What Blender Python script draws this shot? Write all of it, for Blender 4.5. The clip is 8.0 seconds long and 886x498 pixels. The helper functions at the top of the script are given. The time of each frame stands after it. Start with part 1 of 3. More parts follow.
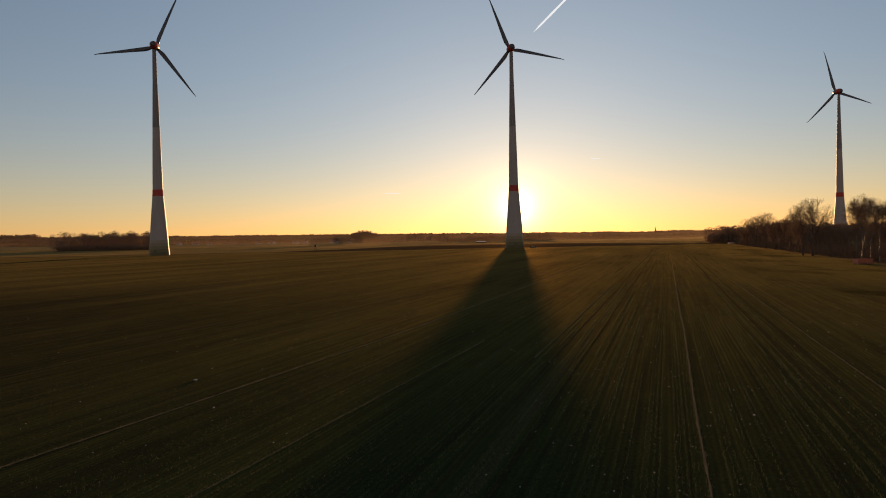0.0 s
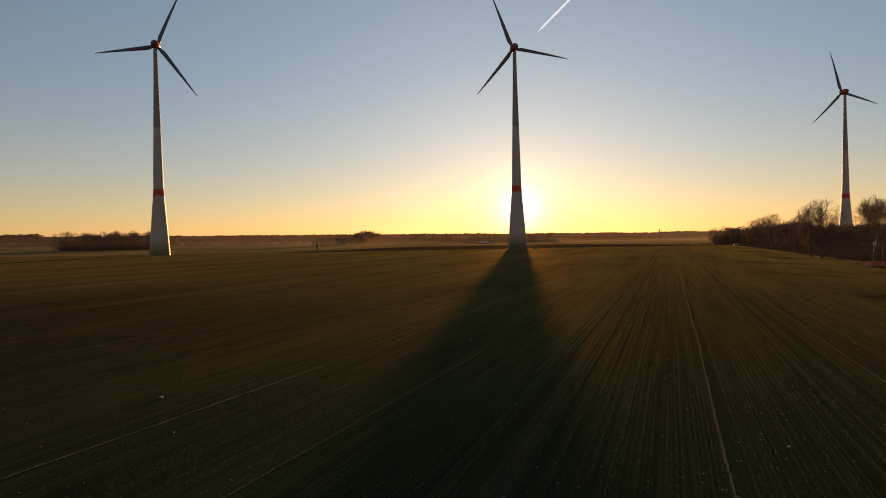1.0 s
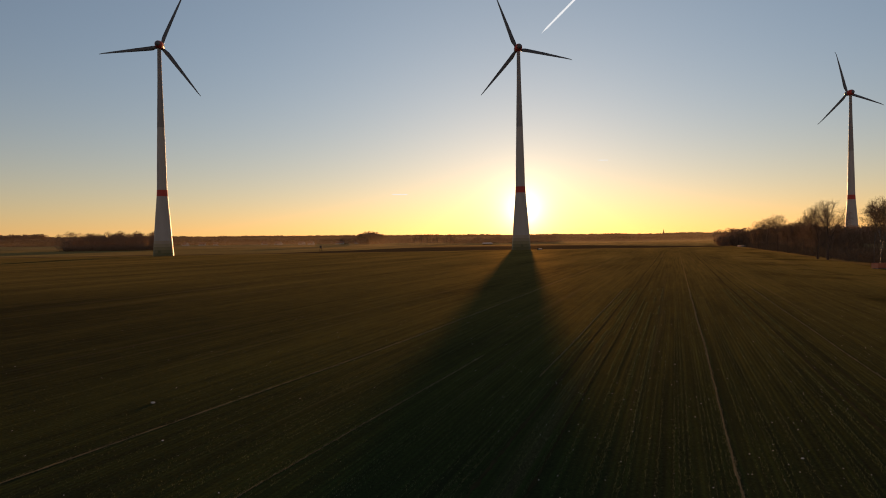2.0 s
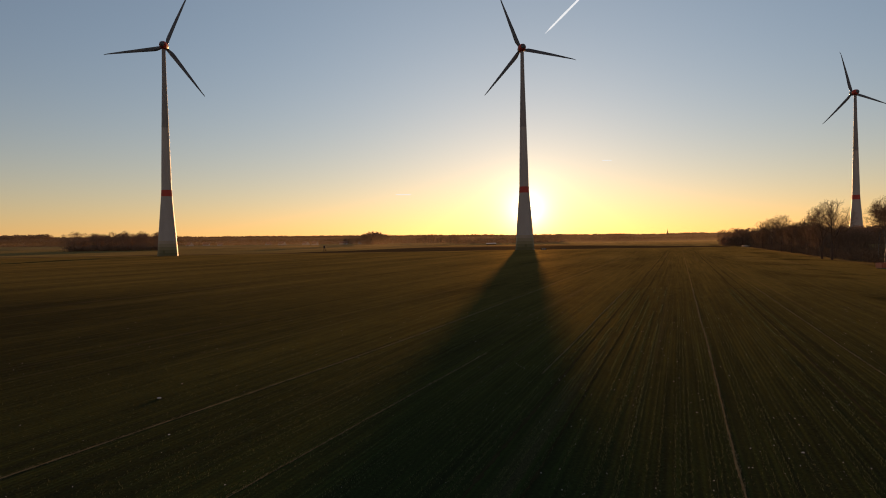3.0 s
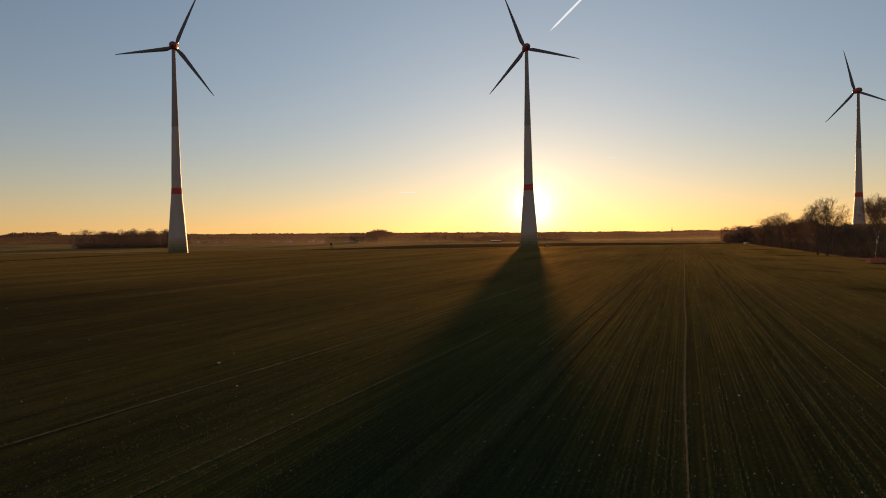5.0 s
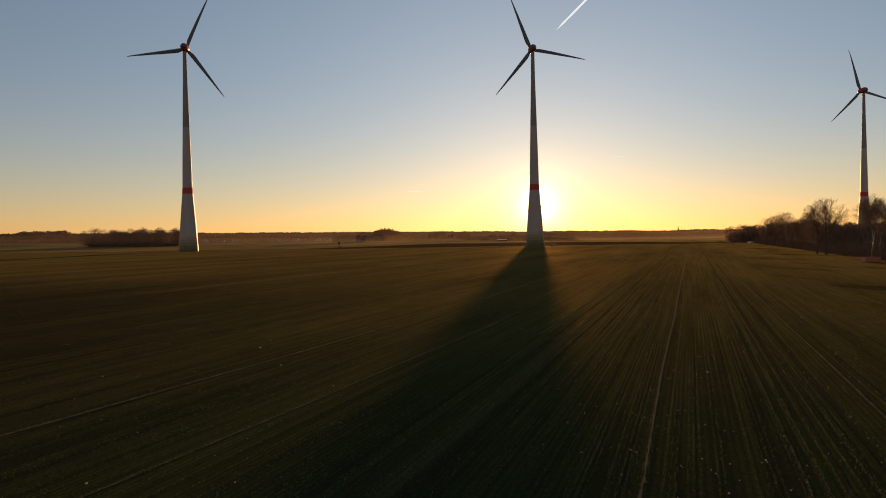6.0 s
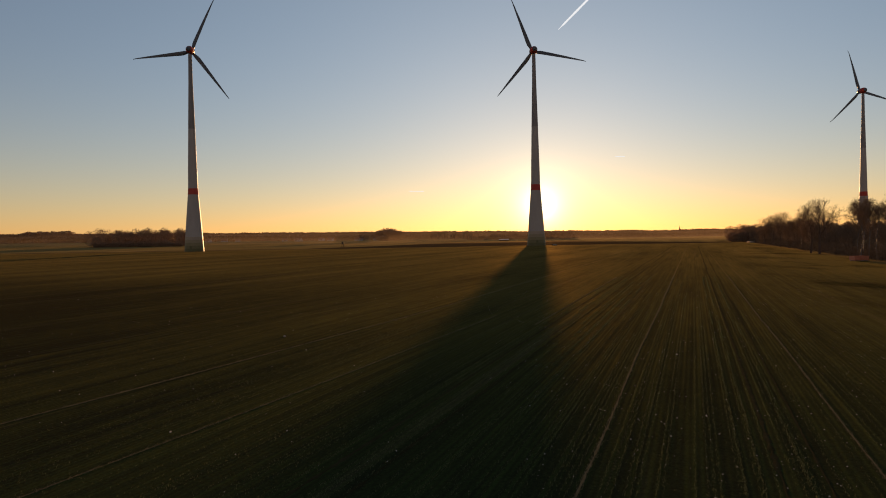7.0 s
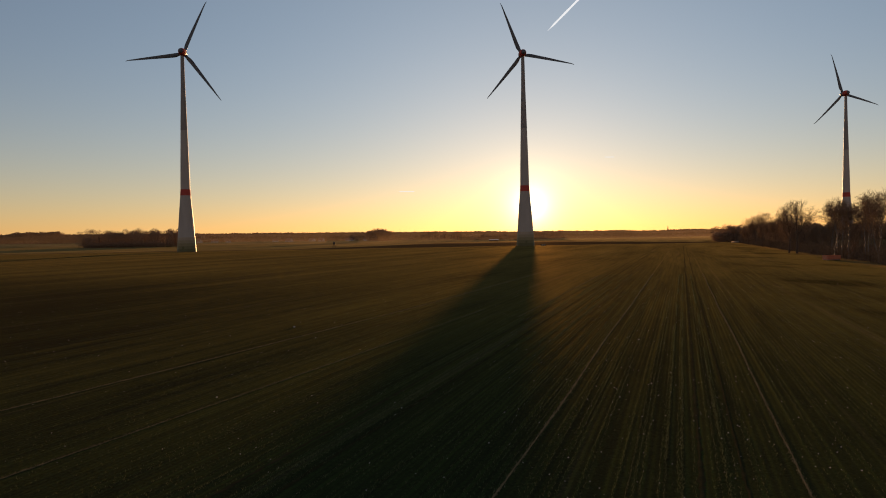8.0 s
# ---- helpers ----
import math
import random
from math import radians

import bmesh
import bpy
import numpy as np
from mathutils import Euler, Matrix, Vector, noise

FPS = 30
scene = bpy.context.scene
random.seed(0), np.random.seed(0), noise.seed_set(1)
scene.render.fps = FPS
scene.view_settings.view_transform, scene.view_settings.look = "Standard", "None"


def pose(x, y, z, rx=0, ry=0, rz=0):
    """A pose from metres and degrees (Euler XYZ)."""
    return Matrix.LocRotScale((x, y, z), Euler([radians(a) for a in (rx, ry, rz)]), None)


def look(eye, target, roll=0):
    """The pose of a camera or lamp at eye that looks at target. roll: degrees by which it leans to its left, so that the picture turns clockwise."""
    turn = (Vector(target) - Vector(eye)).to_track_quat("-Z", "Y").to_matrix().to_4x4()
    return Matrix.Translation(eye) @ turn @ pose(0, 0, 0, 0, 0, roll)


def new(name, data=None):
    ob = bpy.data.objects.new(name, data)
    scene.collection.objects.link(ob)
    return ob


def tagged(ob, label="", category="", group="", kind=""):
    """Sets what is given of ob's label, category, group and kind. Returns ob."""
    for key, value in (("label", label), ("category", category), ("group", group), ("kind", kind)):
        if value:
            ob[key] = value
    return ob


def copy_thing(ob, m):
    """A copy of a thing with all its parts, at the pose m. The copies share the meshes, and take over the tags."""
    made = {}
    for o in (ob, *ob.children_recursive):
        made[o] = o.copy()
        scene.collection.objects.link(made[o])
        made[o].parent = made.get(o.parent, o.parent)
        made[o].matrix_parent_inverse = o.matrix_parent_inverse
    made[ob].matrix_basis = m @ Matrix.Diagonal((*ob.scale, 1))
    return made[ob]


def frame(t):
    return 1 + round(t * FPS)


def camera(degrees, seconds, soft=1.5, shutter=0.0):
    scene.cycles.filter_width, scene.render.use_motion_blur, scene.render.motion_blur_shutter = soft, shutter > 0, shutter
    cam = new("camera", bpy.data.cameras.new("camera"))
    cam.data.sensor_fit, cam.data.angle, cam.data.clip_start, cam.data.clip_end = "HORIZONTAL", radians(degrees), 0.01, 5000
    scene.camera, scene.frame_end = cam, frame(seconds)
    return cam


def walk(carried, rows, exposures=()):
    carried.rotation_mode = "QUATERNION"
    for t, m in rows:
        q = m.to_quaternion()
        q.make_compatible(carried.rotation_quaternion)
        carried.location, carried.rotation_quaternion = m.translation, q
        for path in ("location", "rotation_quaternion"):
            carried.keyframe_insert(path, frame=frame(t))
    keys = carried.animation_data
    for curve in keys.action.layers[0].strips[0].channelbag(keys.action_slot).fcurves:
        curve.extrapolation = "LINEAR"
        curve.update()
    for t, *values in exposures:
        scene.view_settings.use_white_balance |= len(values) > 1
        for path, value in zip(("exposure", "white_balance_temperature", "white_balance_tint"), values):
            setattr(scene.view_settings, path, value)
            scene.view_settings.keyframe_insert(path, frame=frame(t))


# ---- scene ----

# ------------------------------------------------------------ camera and its flight
cam = camera(65.45, 8.0, soft=1.0)
ROWS = [
    (0.0, 0.350, 0.000, 7.430, 0.000, -0.876, 1.145),
    (0.5, 0.628, 2.058, 7.489, 0.094, -0.822, 1.043),
    (1.0, 0.869, 3.626, 7.546, 0.258, -0.835, 1.011),
    (1.5, 1.047, 4.630, 7.592, 0.392, -0.797, 0.975),
    (3.0, 1.081, 4.378, 7.423, 0.880, -0.729, 0.922),
    (3.5, 1.038, 3.415, 7.275, 0.898, -0.815, 0.945),
    (4.0, 0.980, 2.016, 7.128, 1.001, -0.831, 0.977),
    (4.5, 0.926, 0.192, 7.033, 1.098, -0.860, 0.969),
    (6.0, 0.435, -7.907, 7.178, 1.786, -0.999, 0.879),
    (6.5, 0.438, -10.645, 7.221, 1.959, -0.988, 0.939),
    (7.0, 0.437, -13.528, 7.243, 1.958, -1.014, 0.954),
    (7.5, 0.431, -16.543, 7.280, 1.479, -1.048, 0.973),
    (8.0, 0.423, -19.732, 7.314, 1.139, -1.005, 0.995),
]
walk(cam, [(t, pose(x, y, z, 90 + pitch, roll, yaw)) for t, x, y, z, yaw, pitch, roll in ROWS],
     exposures=[(0.0, 0.0, 6200, 11), (8.0, 0.0, 6200, 11)])

# ------------------------------------------------------------ low evening sun and clear sky
SUN_AZ, SUN_EL = 0.1074, 0.0428          # radians from +y towards +x, and above the horizon
sun_dir = Vector((math.sin(SUN_AZ) * math.cos(SUN_EL), math.cos(SUN_AZ) * math.cos(SUN_EL), math.sin(SUN_EL)))

sun_data = bpy.data.lights.new("sun", "SUN")
sun_data.energy, sun_data.angle, sun_data.color = 5.0, radians(0.53), (1.0, 0.52, 0.20)
sun = new("sun", sun_data)
sun.matrix_world = look((0, 0, 300), Vector((0, 0, 300)) - sun_dir)


def node(tree, kind, **inputs):
    """A node of that kind with its named or numbered inputs set to values or links."""
    n = tree.nodes.new(kind)
    for key, value in inputs.items():
        socket = n.inputs[int(key[1:])] if key[0] == "i" and key[1:].isdigit() else n.inputs[key.replace("_", " ")]
        if isinstance(value, bpy.types.NodeSocket):
            tree.links.new(value, socket)
        else:
            socket.default_value = value
    return n


def calc(tree, op, a, b=0.0, c=None, clamp=False):
    n = tree.nodes.new("ShaderNodeMath")
    n.operation, n.use_clamp = op, clamp
    for i, v in enumerate((a, b) if c is None else (a, b, c)):
        if isinstance(v, bpy.types.NodeSocket):
            tree.links.new(v, n.inputs[i])
        else:
            n.inputs[i].default_value = v
    return n.outputs[0]


def mix(tree, fac, a, b, blend="MIX"):
    n = tree.nodes.new("ShaderNodeMix")
    n.data_type, n.blend_type = "RGBA", blend
    for i, v in ((0, fac), (6, a), (7, b)):
        if isinstance(v, bpy.types.NodeSocket):
            tree.links.new(v, n.inputs[i])
        else:
            n.inputs[i].default_value = (*v, 1) if i and len(v) == 3 else v
    return n.outputs[2]


def ramp(tree, fac, stops):
    n = tree.nodes.new("ShaderNodeValToRGB")
    tree.links.new(fac, n.inputs[0])
    while len(n.color_ramp.elements) < len(stops):
        n.color_ramp.elements.new(0.5)
    for e, (at, colour) in zip(n.color_ramp.elements, stops):
        e.position, e.color = at, (*colour, 1)
    return n.outputs[0]


world = bpy.data.worlds.new("evening_sky")
scene.world = world
world.use_nodes = True
wt = world.node_tree
wt.nodes.clear()
sky = wt.nodes.new("ShaderNodeTexSky")
sky.sky_type, sky.sun_disc = "NISHITA", False
sky.sun_elevation, sky.sun_rotation = SUN_EL, SUN_AZ
sky.altitude, sky.air_density, sky.dust_density, sky.ozone_density = 50, 1.0, 0.14, 3.0
# the bright aureole of dust round the low sun
way = node(wt, "ShaderNodeTexCoord").outputs["Generated"]
dot = node(wt, "ShaderNodeVectorMath", i0=way, i1=sun_dir)
dot.operation = "DOT_PRODUCT"
off = calc(wt, "ARCCOSINE", calc(wt, "MINIMUM", dot.outputs["Value"], 0.9999999))
core = calc(wt, "EXPONENT", calc(wt, "MULTIPLY", calc(wt, "DIVIDE", off, 0.016), -1.0))
halo = calc(wt, "EXPONENT", calc(wt, "MULTIPLY", calc(wt, "DIVIDE", off, 0.07), -1.0))
wide_glow = calc(wt, "EXPONENT", calc(wt, "MULTIPLY", calc(wt, "DIVIDE", off, 0.28), -1.0))
veil = calc(wt, "EXPONENT", calc(wt, "MULTIPLY", calc(wt, "DIVIDE", off, 0.65), -1.0))
# dust low over the western horizon
up = calc(wt, "MAXIMUM", node(wt, "ShaderNodeSeparateXYZ", Vector=way).outputs["Z"], 0.0)
dust = calc(wt, "EXPONENT", calc(wt, "MULTIPLY", calc(wt, "DIVIDE", up, 0.09), -1.0))
# low in the sky the dust swallows the pale veil
veil = calc(wt, "MULTIPLY", veil, calc(wt, "SUBTRACT", 1.0, calc(wt, "MULTIPLY", dust, 0.5)))
dust = calc(wt, "MULTIPLY", dust, calc(wt, "EXPONENT", calc(wt, "MULTIPLY", calc(wt, "DIVIDE", off, 1.0), -1.0)))
bg_sky = node(wt, "ShaderNodeBackground", Color=sky.outputs[0], Strength=0.128)
bg_core = node(wt, "ShaderNodeBackground", Color=(1.0, 0.88, 0.55, 1), Strength=calc(wt, "MULTIPLY", core, 3.2))
bg_halo = node(wt, "ShaderNodeBackground", Color=(1.0, 0.55, 0.20, 1), Strength=calc(wt, "MULTIPLY", halo, 0.20))
add_1 = node(wt, "ShaderNodeAddShader", i0=bg_sky.outputs[0], i1=bg_core.outputs[0])
bg_veil = node(wt, "ShaderNodeBackground", Color=(0.88, 0.94, 0.86, 1), Strength=calc(wt, "MULTIPLY", veil, 0.30))
add_2 = node(wt, "ShaderNodeAddShader", i0=add_1.outputs[0], i1=bg_halo.outputs[0])
bg_dust = node(wt, "ShaderNodeBackground", Color=(1.0, 0.36, 0.03, 1), Strength=calc(wt, "MULTIPLY", dust, 0.76))
add_2 = node(wt, "ShaderNodeAddShader", i0=add_2.outputs[0], i1=bg_dust.outputs[0])
bg_glow = node(wt, "ShaderNodeBackground", Color=(1.0, 0.73, 0.42, 1), Strength=calc(wt, "MULTIPLY", wide_glow, 0.155))
add_2 = node(wt, "ShaderNodeAddShader", i0=add_2.outputs[0], i1=bg_glow.outputs[0])
add_3 = node(wt, "ShaderNodeAddShader", i0=add_2.outputs[0], i1=bg_veil.outputs[0])
# the rosy glow of the eastern sky, opposite the setting sun
east_glow = calc(wt, "MULTIPLY_ADD", dot.outputs["Value"], -0.5, 0.5)
east_glow = calc(wt, "MULTIPLY", east_glow, calc(wt, "EXPONENT", calc(wt, "MULTIPLY", calc(wt, "DIVIDE", up, 0.4), -1.0)))
bg_east = node(wt, "ShaderNodeBackground", Color=(1.0, 0.66, 0.48, 1), Strength=calc(wt, "MULTIPLY", east_glow, 0.42))
add_4 = node(wt, "ShaderNodeAddShader", i0=add_3.outputs[0], i1=bg_east.outputs[0])
node(wt, "ShaderNodeOutputWorld", Surface=add_4.outputs[0])

# ------------------------------------------------------------ materials
ROW = math.atan(0.325)                    # the drill rows run this far east of +y


def material(name):
    m = bpy.data.materials.new(name)
    m.use_nodes = True
    t = m.node_tree
    t.nodes.clear()
    return m, t


def finish(t, shader):
    node(t, "ShaderNodeOutputMaterial", Surface=shader)


def plain(name, dark, light, scale, roughness=0.7, bump=0.0, metal=0.0, stretch=(1, 1, 1), detail=6.0, spec=0.4, sheen=0.0):
    """A surface whose colour wanders between two tones at two scales, with fine relief."""
    m, t = material(name)
    pos = node(t, "ShaderNodeTexCoord").outputs["Object"]
    pos = node(t, "ShaderNodeMapping", Vector=pos, Scale=stretch).outputs[0]
    a = node(t, "ShaderNodeTexNoise", Vector=pos, Scale=scale, Detail=detail).outputs["Fac"]
    b = node(t, "ShaderNodeTexNoise", Vector=pos, Scale=scale * 9, Detail=4.0).outputs["Fac"]
    f = calc(t, "ADD", calc(t, "MULTIPLY", a, 0.65), calc(t, "MULTIPLY", b, 0.35))
    rnd = node(t, "ShaderNodeObjectInfo").outputs["Random"]
    f = calc(t, "ADD", f, calc(t, "MULTIPLY", calc(t, "SUBTRACT", rnd, 0.5), 0.12))
    colour = ramp(t, f, [(0.32, dark), (0.68, light)])
    p = node(t, "ShaderNodeBsdfPrincipled", Base_Color=colour, Roughness=roughness, Metallic=metal)
    p.inputs["Specular IOR Level"].default_value = spec
    if sheen:
        p.inputs["Sheen Weight"].default_value = sheen
        p.inputs["Sheen Tint"].default_value = (0.62, 0.46, 0.18, 1)
    if bump:
        n = node(t, "ShaderNodeBump", Height=f, Strength=bump, Distance=0.05)
        t.links.new(n.outputs[0], p.inputs["Normal"])
    finish(t, p.outputs[0])
    return m


def foliage(name, dark, light, scale=2.0, through_light=0.35):
    """Thin twigs, leaves or blades, which let some light through."""
    m, t = material(name)
    pos = node(t, "ShaderNodeNewGeometry")
    a = node(t, "ShaderNodeTexNoise", Vector=pos.outputs["Position"], Scale=scale, Detail=3.0).outputs["Fac"]
    f = calc(t, "ADD", calc(t, "MULTIPLY", a, 0.5), calc(t, "MULTIPLY", pos.outputs["Random Per Island"], 0.5))
    colour = ramp(t, f, [(0.25, dark), (0.75, light)])
    d = node(t, "ShaderNodeBsdfDiffuse", Color=colour)
    tr = node(t, "ShaderNodeBsdfTranslucent", Color=colour)
    finish(t, node(t, "ShaderNodeMixShader", i0=through_light, i1=d.outputs[0], i2=tr.outputs[0]).outputs[0])
    return m


def ground_material():
    m, t = material("field_soil_and_winter_cereal")
    pos = node(t, "ShaderNodeNewGeometry").outputs["Position"]
    rows = node(t, "ShaderNodeMapping", Vector=pos, Rotation=(0, 0, ROW)).outputs[0]
    xyz = node(t, "ShaderNodeSeparateXYZ", Vector=pos)
    across = node(t, "ShaderNodeSeparateXYZ", Vector=rows).outputs["X"]
    wide = node(t, "ShaderNodeTexNoise", Vector=node(t, "ShaderNodeMapping", Vector=rows, Scale=(0.09, 0.006, 1)).outputs[0], Scale=1.0, Detail=8.0, Roughness=0.6).outputs["Fac"]
    band = node(t, "ShaderNodeTexNoise", Vector=node(t, "ShaderNodeMapping", Vector=rows, Scale=(2.6, 0.03, 1)).outputs[0], Scale=1.0, Detail=5.0).outputs["Fac"]
    clod = node(t, "ShaderNodeTexNoise", Vector=node(t, "ShaderNodeMapping", Vector=pos, Rotation=(0, 0, 0.6)).outputs[0], Scale=9.0, Detail=9.0, Roughness=0.75, Distortion=1.2).outputs["Fac"]
    patch = node(t, "ShaderNodeTexNoise", Vector=pos, Scale=0.02, Detail=3.0).outputs["Fac"]
    # drill rows every quarter metre
    wob = calc(t, "ADD", across, calc(t, "MULTIPLY", calc(t, "SUBTRACT", clod, 0.5), 0.10))
    drill = calc(t, "SINE", calc(t, "MULTIPLY", wob, 2 * math.pi / 0.25))
    drill = calc(t, "MULTIPLY_ADD", drill, 0.5, 0.5)
    tuft = node(t, "ShaderNodeTexNoise", Vector=node(t, "ShaderNodeMapping", Vector=rows, Scale=(1.0, 0.35, 1)).outputs[0], Scale=0.8, Detail=7.0, Roughness=0.65).outputs["Fac"]
    green = calc(t, "ADD", calc(t, "SUBTRACT", calc(t, "MULTIPLY", band, 0.40), 0.19), calc(t, "MULTIPLY", wide, 0.70))
    green = calc(t, "ADD", green, calc(t, "MULTIPLY", tuft, 0.40))
    # the stand thins towards the west; its darker tone also paints in lens falloff
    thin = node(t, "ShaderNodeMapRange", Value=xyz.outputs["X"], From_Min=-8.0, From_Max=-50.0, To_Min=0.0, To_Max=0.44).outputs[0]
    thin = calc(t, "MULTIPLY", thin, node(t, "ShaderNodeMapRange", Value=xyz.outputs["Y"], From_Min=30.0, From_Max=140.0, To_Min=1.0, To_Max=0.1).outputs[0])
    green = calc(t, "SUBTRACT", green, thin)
    # a lusher stand in the lee of the tree row
    lush = node(t, "ShaderNodeMapRange", Value=across, From_Min=6.0, From_Max=40.0, To_Min=0.0, To_Max=0.16).outputs[0]
    green = calc(t, "ADD", green, lush)
    green = calc(t, "ADD", green, calc(t, "MULTIPLY", patch, 0.25))
    drill = calc(t, "MULTIPLY", drill, node(t, "ShaderNodeMapRange", Value=calc(t, "ADD", band, calc(t, "SUBTRACT", clod, 0.5)), From_Min=0.35, From_Max=0.7).outputs[0])
    green = calc(t, "ADD", green, calc(t, "MULTIPLY", calc(t, "SUBTRACT", drill, 0.25), node(t, "ShaderNodeMapRange", Value=xyz.outputs["Y"], From_Min=15.0, From_Max=90.0, To_Min=0.42, To_Max=0.10).outputs[0]))
    green = calc(t, "SUBTRACT", green, 0.17)
    soil = ramp(t, clod, [(0.35, (0.0118, 0.0128, 0.0078)), (0.65, (0.0285, 0.027, 0.0162))])
    crop = ramp(t, clod, [(0.35, (0.0102, 0.0258, 0.0092)), (0.65, (0.0240, 0.0530, 0.0182))])
    fac = node(t, "ShaderNodeMapRange", Value=green, From_Min=0.15, From_Max=0.75).outputs[0]
    field = mix(t, fac, soil, crop)
    # thin pale lines of dead stalks between the drill passes
    streak = node(t, "ShaderNodeTexNoise", Vector=node(t, "ShaderNodeMapping", Vector=rows, Scale=(0.45, 0.006, 1)).outputs[0], Scale=1.0, Detail=4.0).outputs["Fac"]
    streak = node(t, "ShaderNodeMapRange", Value=streak, From_Min=0.60, From_Max=0.68).outputs[0]
    streak = calc(t, "MULTIPLY", streak, node(t, "ShaderNodeMapRange", Value=clod, From_Min=0.35, From_Max=0.6).outputs[0])
    field = mix(t, calc(t, "MULTIPLY", streak, 0.55), field, (0.075, 0.066, 0.038))
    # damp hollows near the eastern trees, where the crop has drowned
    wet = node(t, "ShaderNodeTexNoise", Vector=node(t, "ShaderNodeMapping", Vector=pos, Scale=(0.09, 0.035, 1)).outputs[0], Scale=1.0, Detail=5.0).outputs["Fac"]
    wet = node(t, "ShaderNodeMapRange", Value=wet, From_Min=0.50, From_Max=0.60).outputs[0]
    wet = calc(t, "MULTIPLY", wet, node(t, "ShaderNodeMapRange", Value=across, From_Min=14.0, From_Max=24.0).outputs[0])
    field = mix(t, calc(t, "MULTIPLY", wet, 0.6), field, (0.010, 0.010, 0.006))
    green = calc(t, "SUBTRACT", green, calc(t, "MULTIPLY", wet, 0.2))
    # the ploughed strip and the meadows beyond the crop
    edge = calc(t, "MULTIPLY", calc(t, "SUBTRACT", patch, 0.5), 24.0)
    far_y = calc(t, "ADD", xyz.outputs["Y"], edge)
    plough = ramp(t, clod, [(0.35, (0.042, 0.028, 0.017)), (0.65, (0.075, 0.050, 0.030))])
    meadow = ramp(t, wide, [(0.30, (0.080, 0.066, 0.028)), (0.70, (0.170, 0.135, 0.062))])
    verge = node(t, "ShaderNodeMapRange", Value=far_y, From_Min=446.0, From_Max=462.0).outputs[0]
    east = node(t, "ShaderNodeMapRange", Value=xyz.outputs["X"], From_Min=-120.0, From_Max=-20.0).outputs[0]
    east = calc(t, "MULTIPLY", east, node(t, "ShaderNodeMapRange", Value=xyz.outputs["X"], From_Min=200.0, From_Max=110.0).outputs[0])
    s1 = node(t, "ShaderNodeMapRange", Value=far_y, From_Min=470.0, From_Max=478.0).outputs[0]
    s2 = node(t, "ShaderNodeMapRange", Value=calc(t, "SUBTRACT", far_y, calc(t, "MULTIPLY", east, 265.0)), From_Min=482.0, From_Max=505.0).outputs[0]
    colour = mix(t, s2, mix(t, s1, mix(t, calc(t, "MULTIPLY", verge, 0.6), field, (0.12, 0.09, 0.035)), plough), meadow)
    # dead grass and leaf litter along the foot of the tree row
    foot = calc(t, "SUBTRACT", xyz.outputs["X"], calc(t, "MULTIPLY", xyz.outputs["Y"], 0.315))
    foot = calc(t, "ADD", foot, calc(t, "MULTIPLY", calc(t, "SUBTRACT", tuft, 0.5), 5.0))
    foot = node(t, "ShaderNodeMapRange", Value=foot, From_Min=44.5, From_Max=48.0).outputs[0]
    foot = calc(t, "MULTIPLY", foot, node(t, "ShaderNodeMapRange", Value=xyz.outputs["Y"], From_Min=500.0, From_Max=470.0).outputs[0])
    colour = mix(t, calc(t, "MULTIPLY", foot, 0.85), colour, ramp(t, clod, [(0.35, (0.075, 0.052, 0.026)), (0.65, (0.17, 0.12, 0.062))]))
    p = node(t, "ShaderNodeBsdfPrincipled", Base_Color=colour, Roughness=1.0)
    p.inputs["Specular IOR Level"].default_value = 0.0
    # the fuzz of standing blades, which the low sun shines through; thin on bare soil
    fuzz = calc(t, "MULTIPLY", node(t, "ShaderNodeMapRange", Value=calc(t, "ADD", green, calc(t, "MULTIPLY", calc(t, "SUBTRACT", clod, 0.5), 0.5)), From_Min=0.25, From_Max=0.75, To_Min=0.017, To_Max=0.092).outputs[0],
                calc(t, "SUBTRACT", 1.0, calc(t, "MULTIPLY", calc(t, "SUBTRACT", s1, s2), 0.8)))
    t.links.new(fuzz, p.inputs["Sheen Weight"])
    p.inputs["Sheen Roughness"].default_value = 0.45
    t.links.new(mix(t, 0.25, (0.66, 0.48, 0.10), colour), p.inputs["Sheen Tint"])
    h = calc(t, "ADD", calc(t, "MULTIPLY", clod, 0.7), calc(t, "MULTIPLY", drill, 0.06))
    n = node(t, "ShaderNodeBump", Height=h, Strength=0.6, Distance=0.06)
    t.links.new(n.outputs[0], p.inputs["Normal"])
    grazing = calc(t, "MULTIPLY", calc(t, "POWER", node(t, "ShaderNodeLayerWeight").outputs["Facing"], 11.0), 2.2)
    # waxy leaves glint towards the low sun
    g = node(t, "ShaderNodeBsdfGlossy", Color=mix(t, clod, (0.56, 0.34, 0.09), (1.0, 0.64, 0.20)), Roughness=0.80)
    t.links.new(n.outputs[0], g.inputs["Normal"])
    finish(t, node(t, "ShaderNodeMixShader", i0=calc(t, "MULTIPLY", fuzz, grazing), i1=p.outputs[0], i2=g.outputs[0]).outputs[0])
    return m


def cloud_material():
    """Ice cloud, part of the bright sky; its sunlit white is put in as emission."""
    m, t = material("emissive_ice_cloud")
    e = node(t, "ShaderNodeEmission", Color=(1.0, 0.97, 0.93, 1), Strength=0.9)
    tr = node(t, "ShaderNodeBsdfTransparent")
    pos = node(t, "ShaderNodeNewGeometry").outputs["Position"]
    f = node(t, "ShaderNodeTexNoise", Vector=pos, Scale=0.05, Detail=3.0).outputs["Fac"]
    f = node(t, "ShaderNodeMapRange", Value=f, From_Min=0.25, From_Max=0.6, To_Min=0.6, To_Max=0.95).outputs[0]
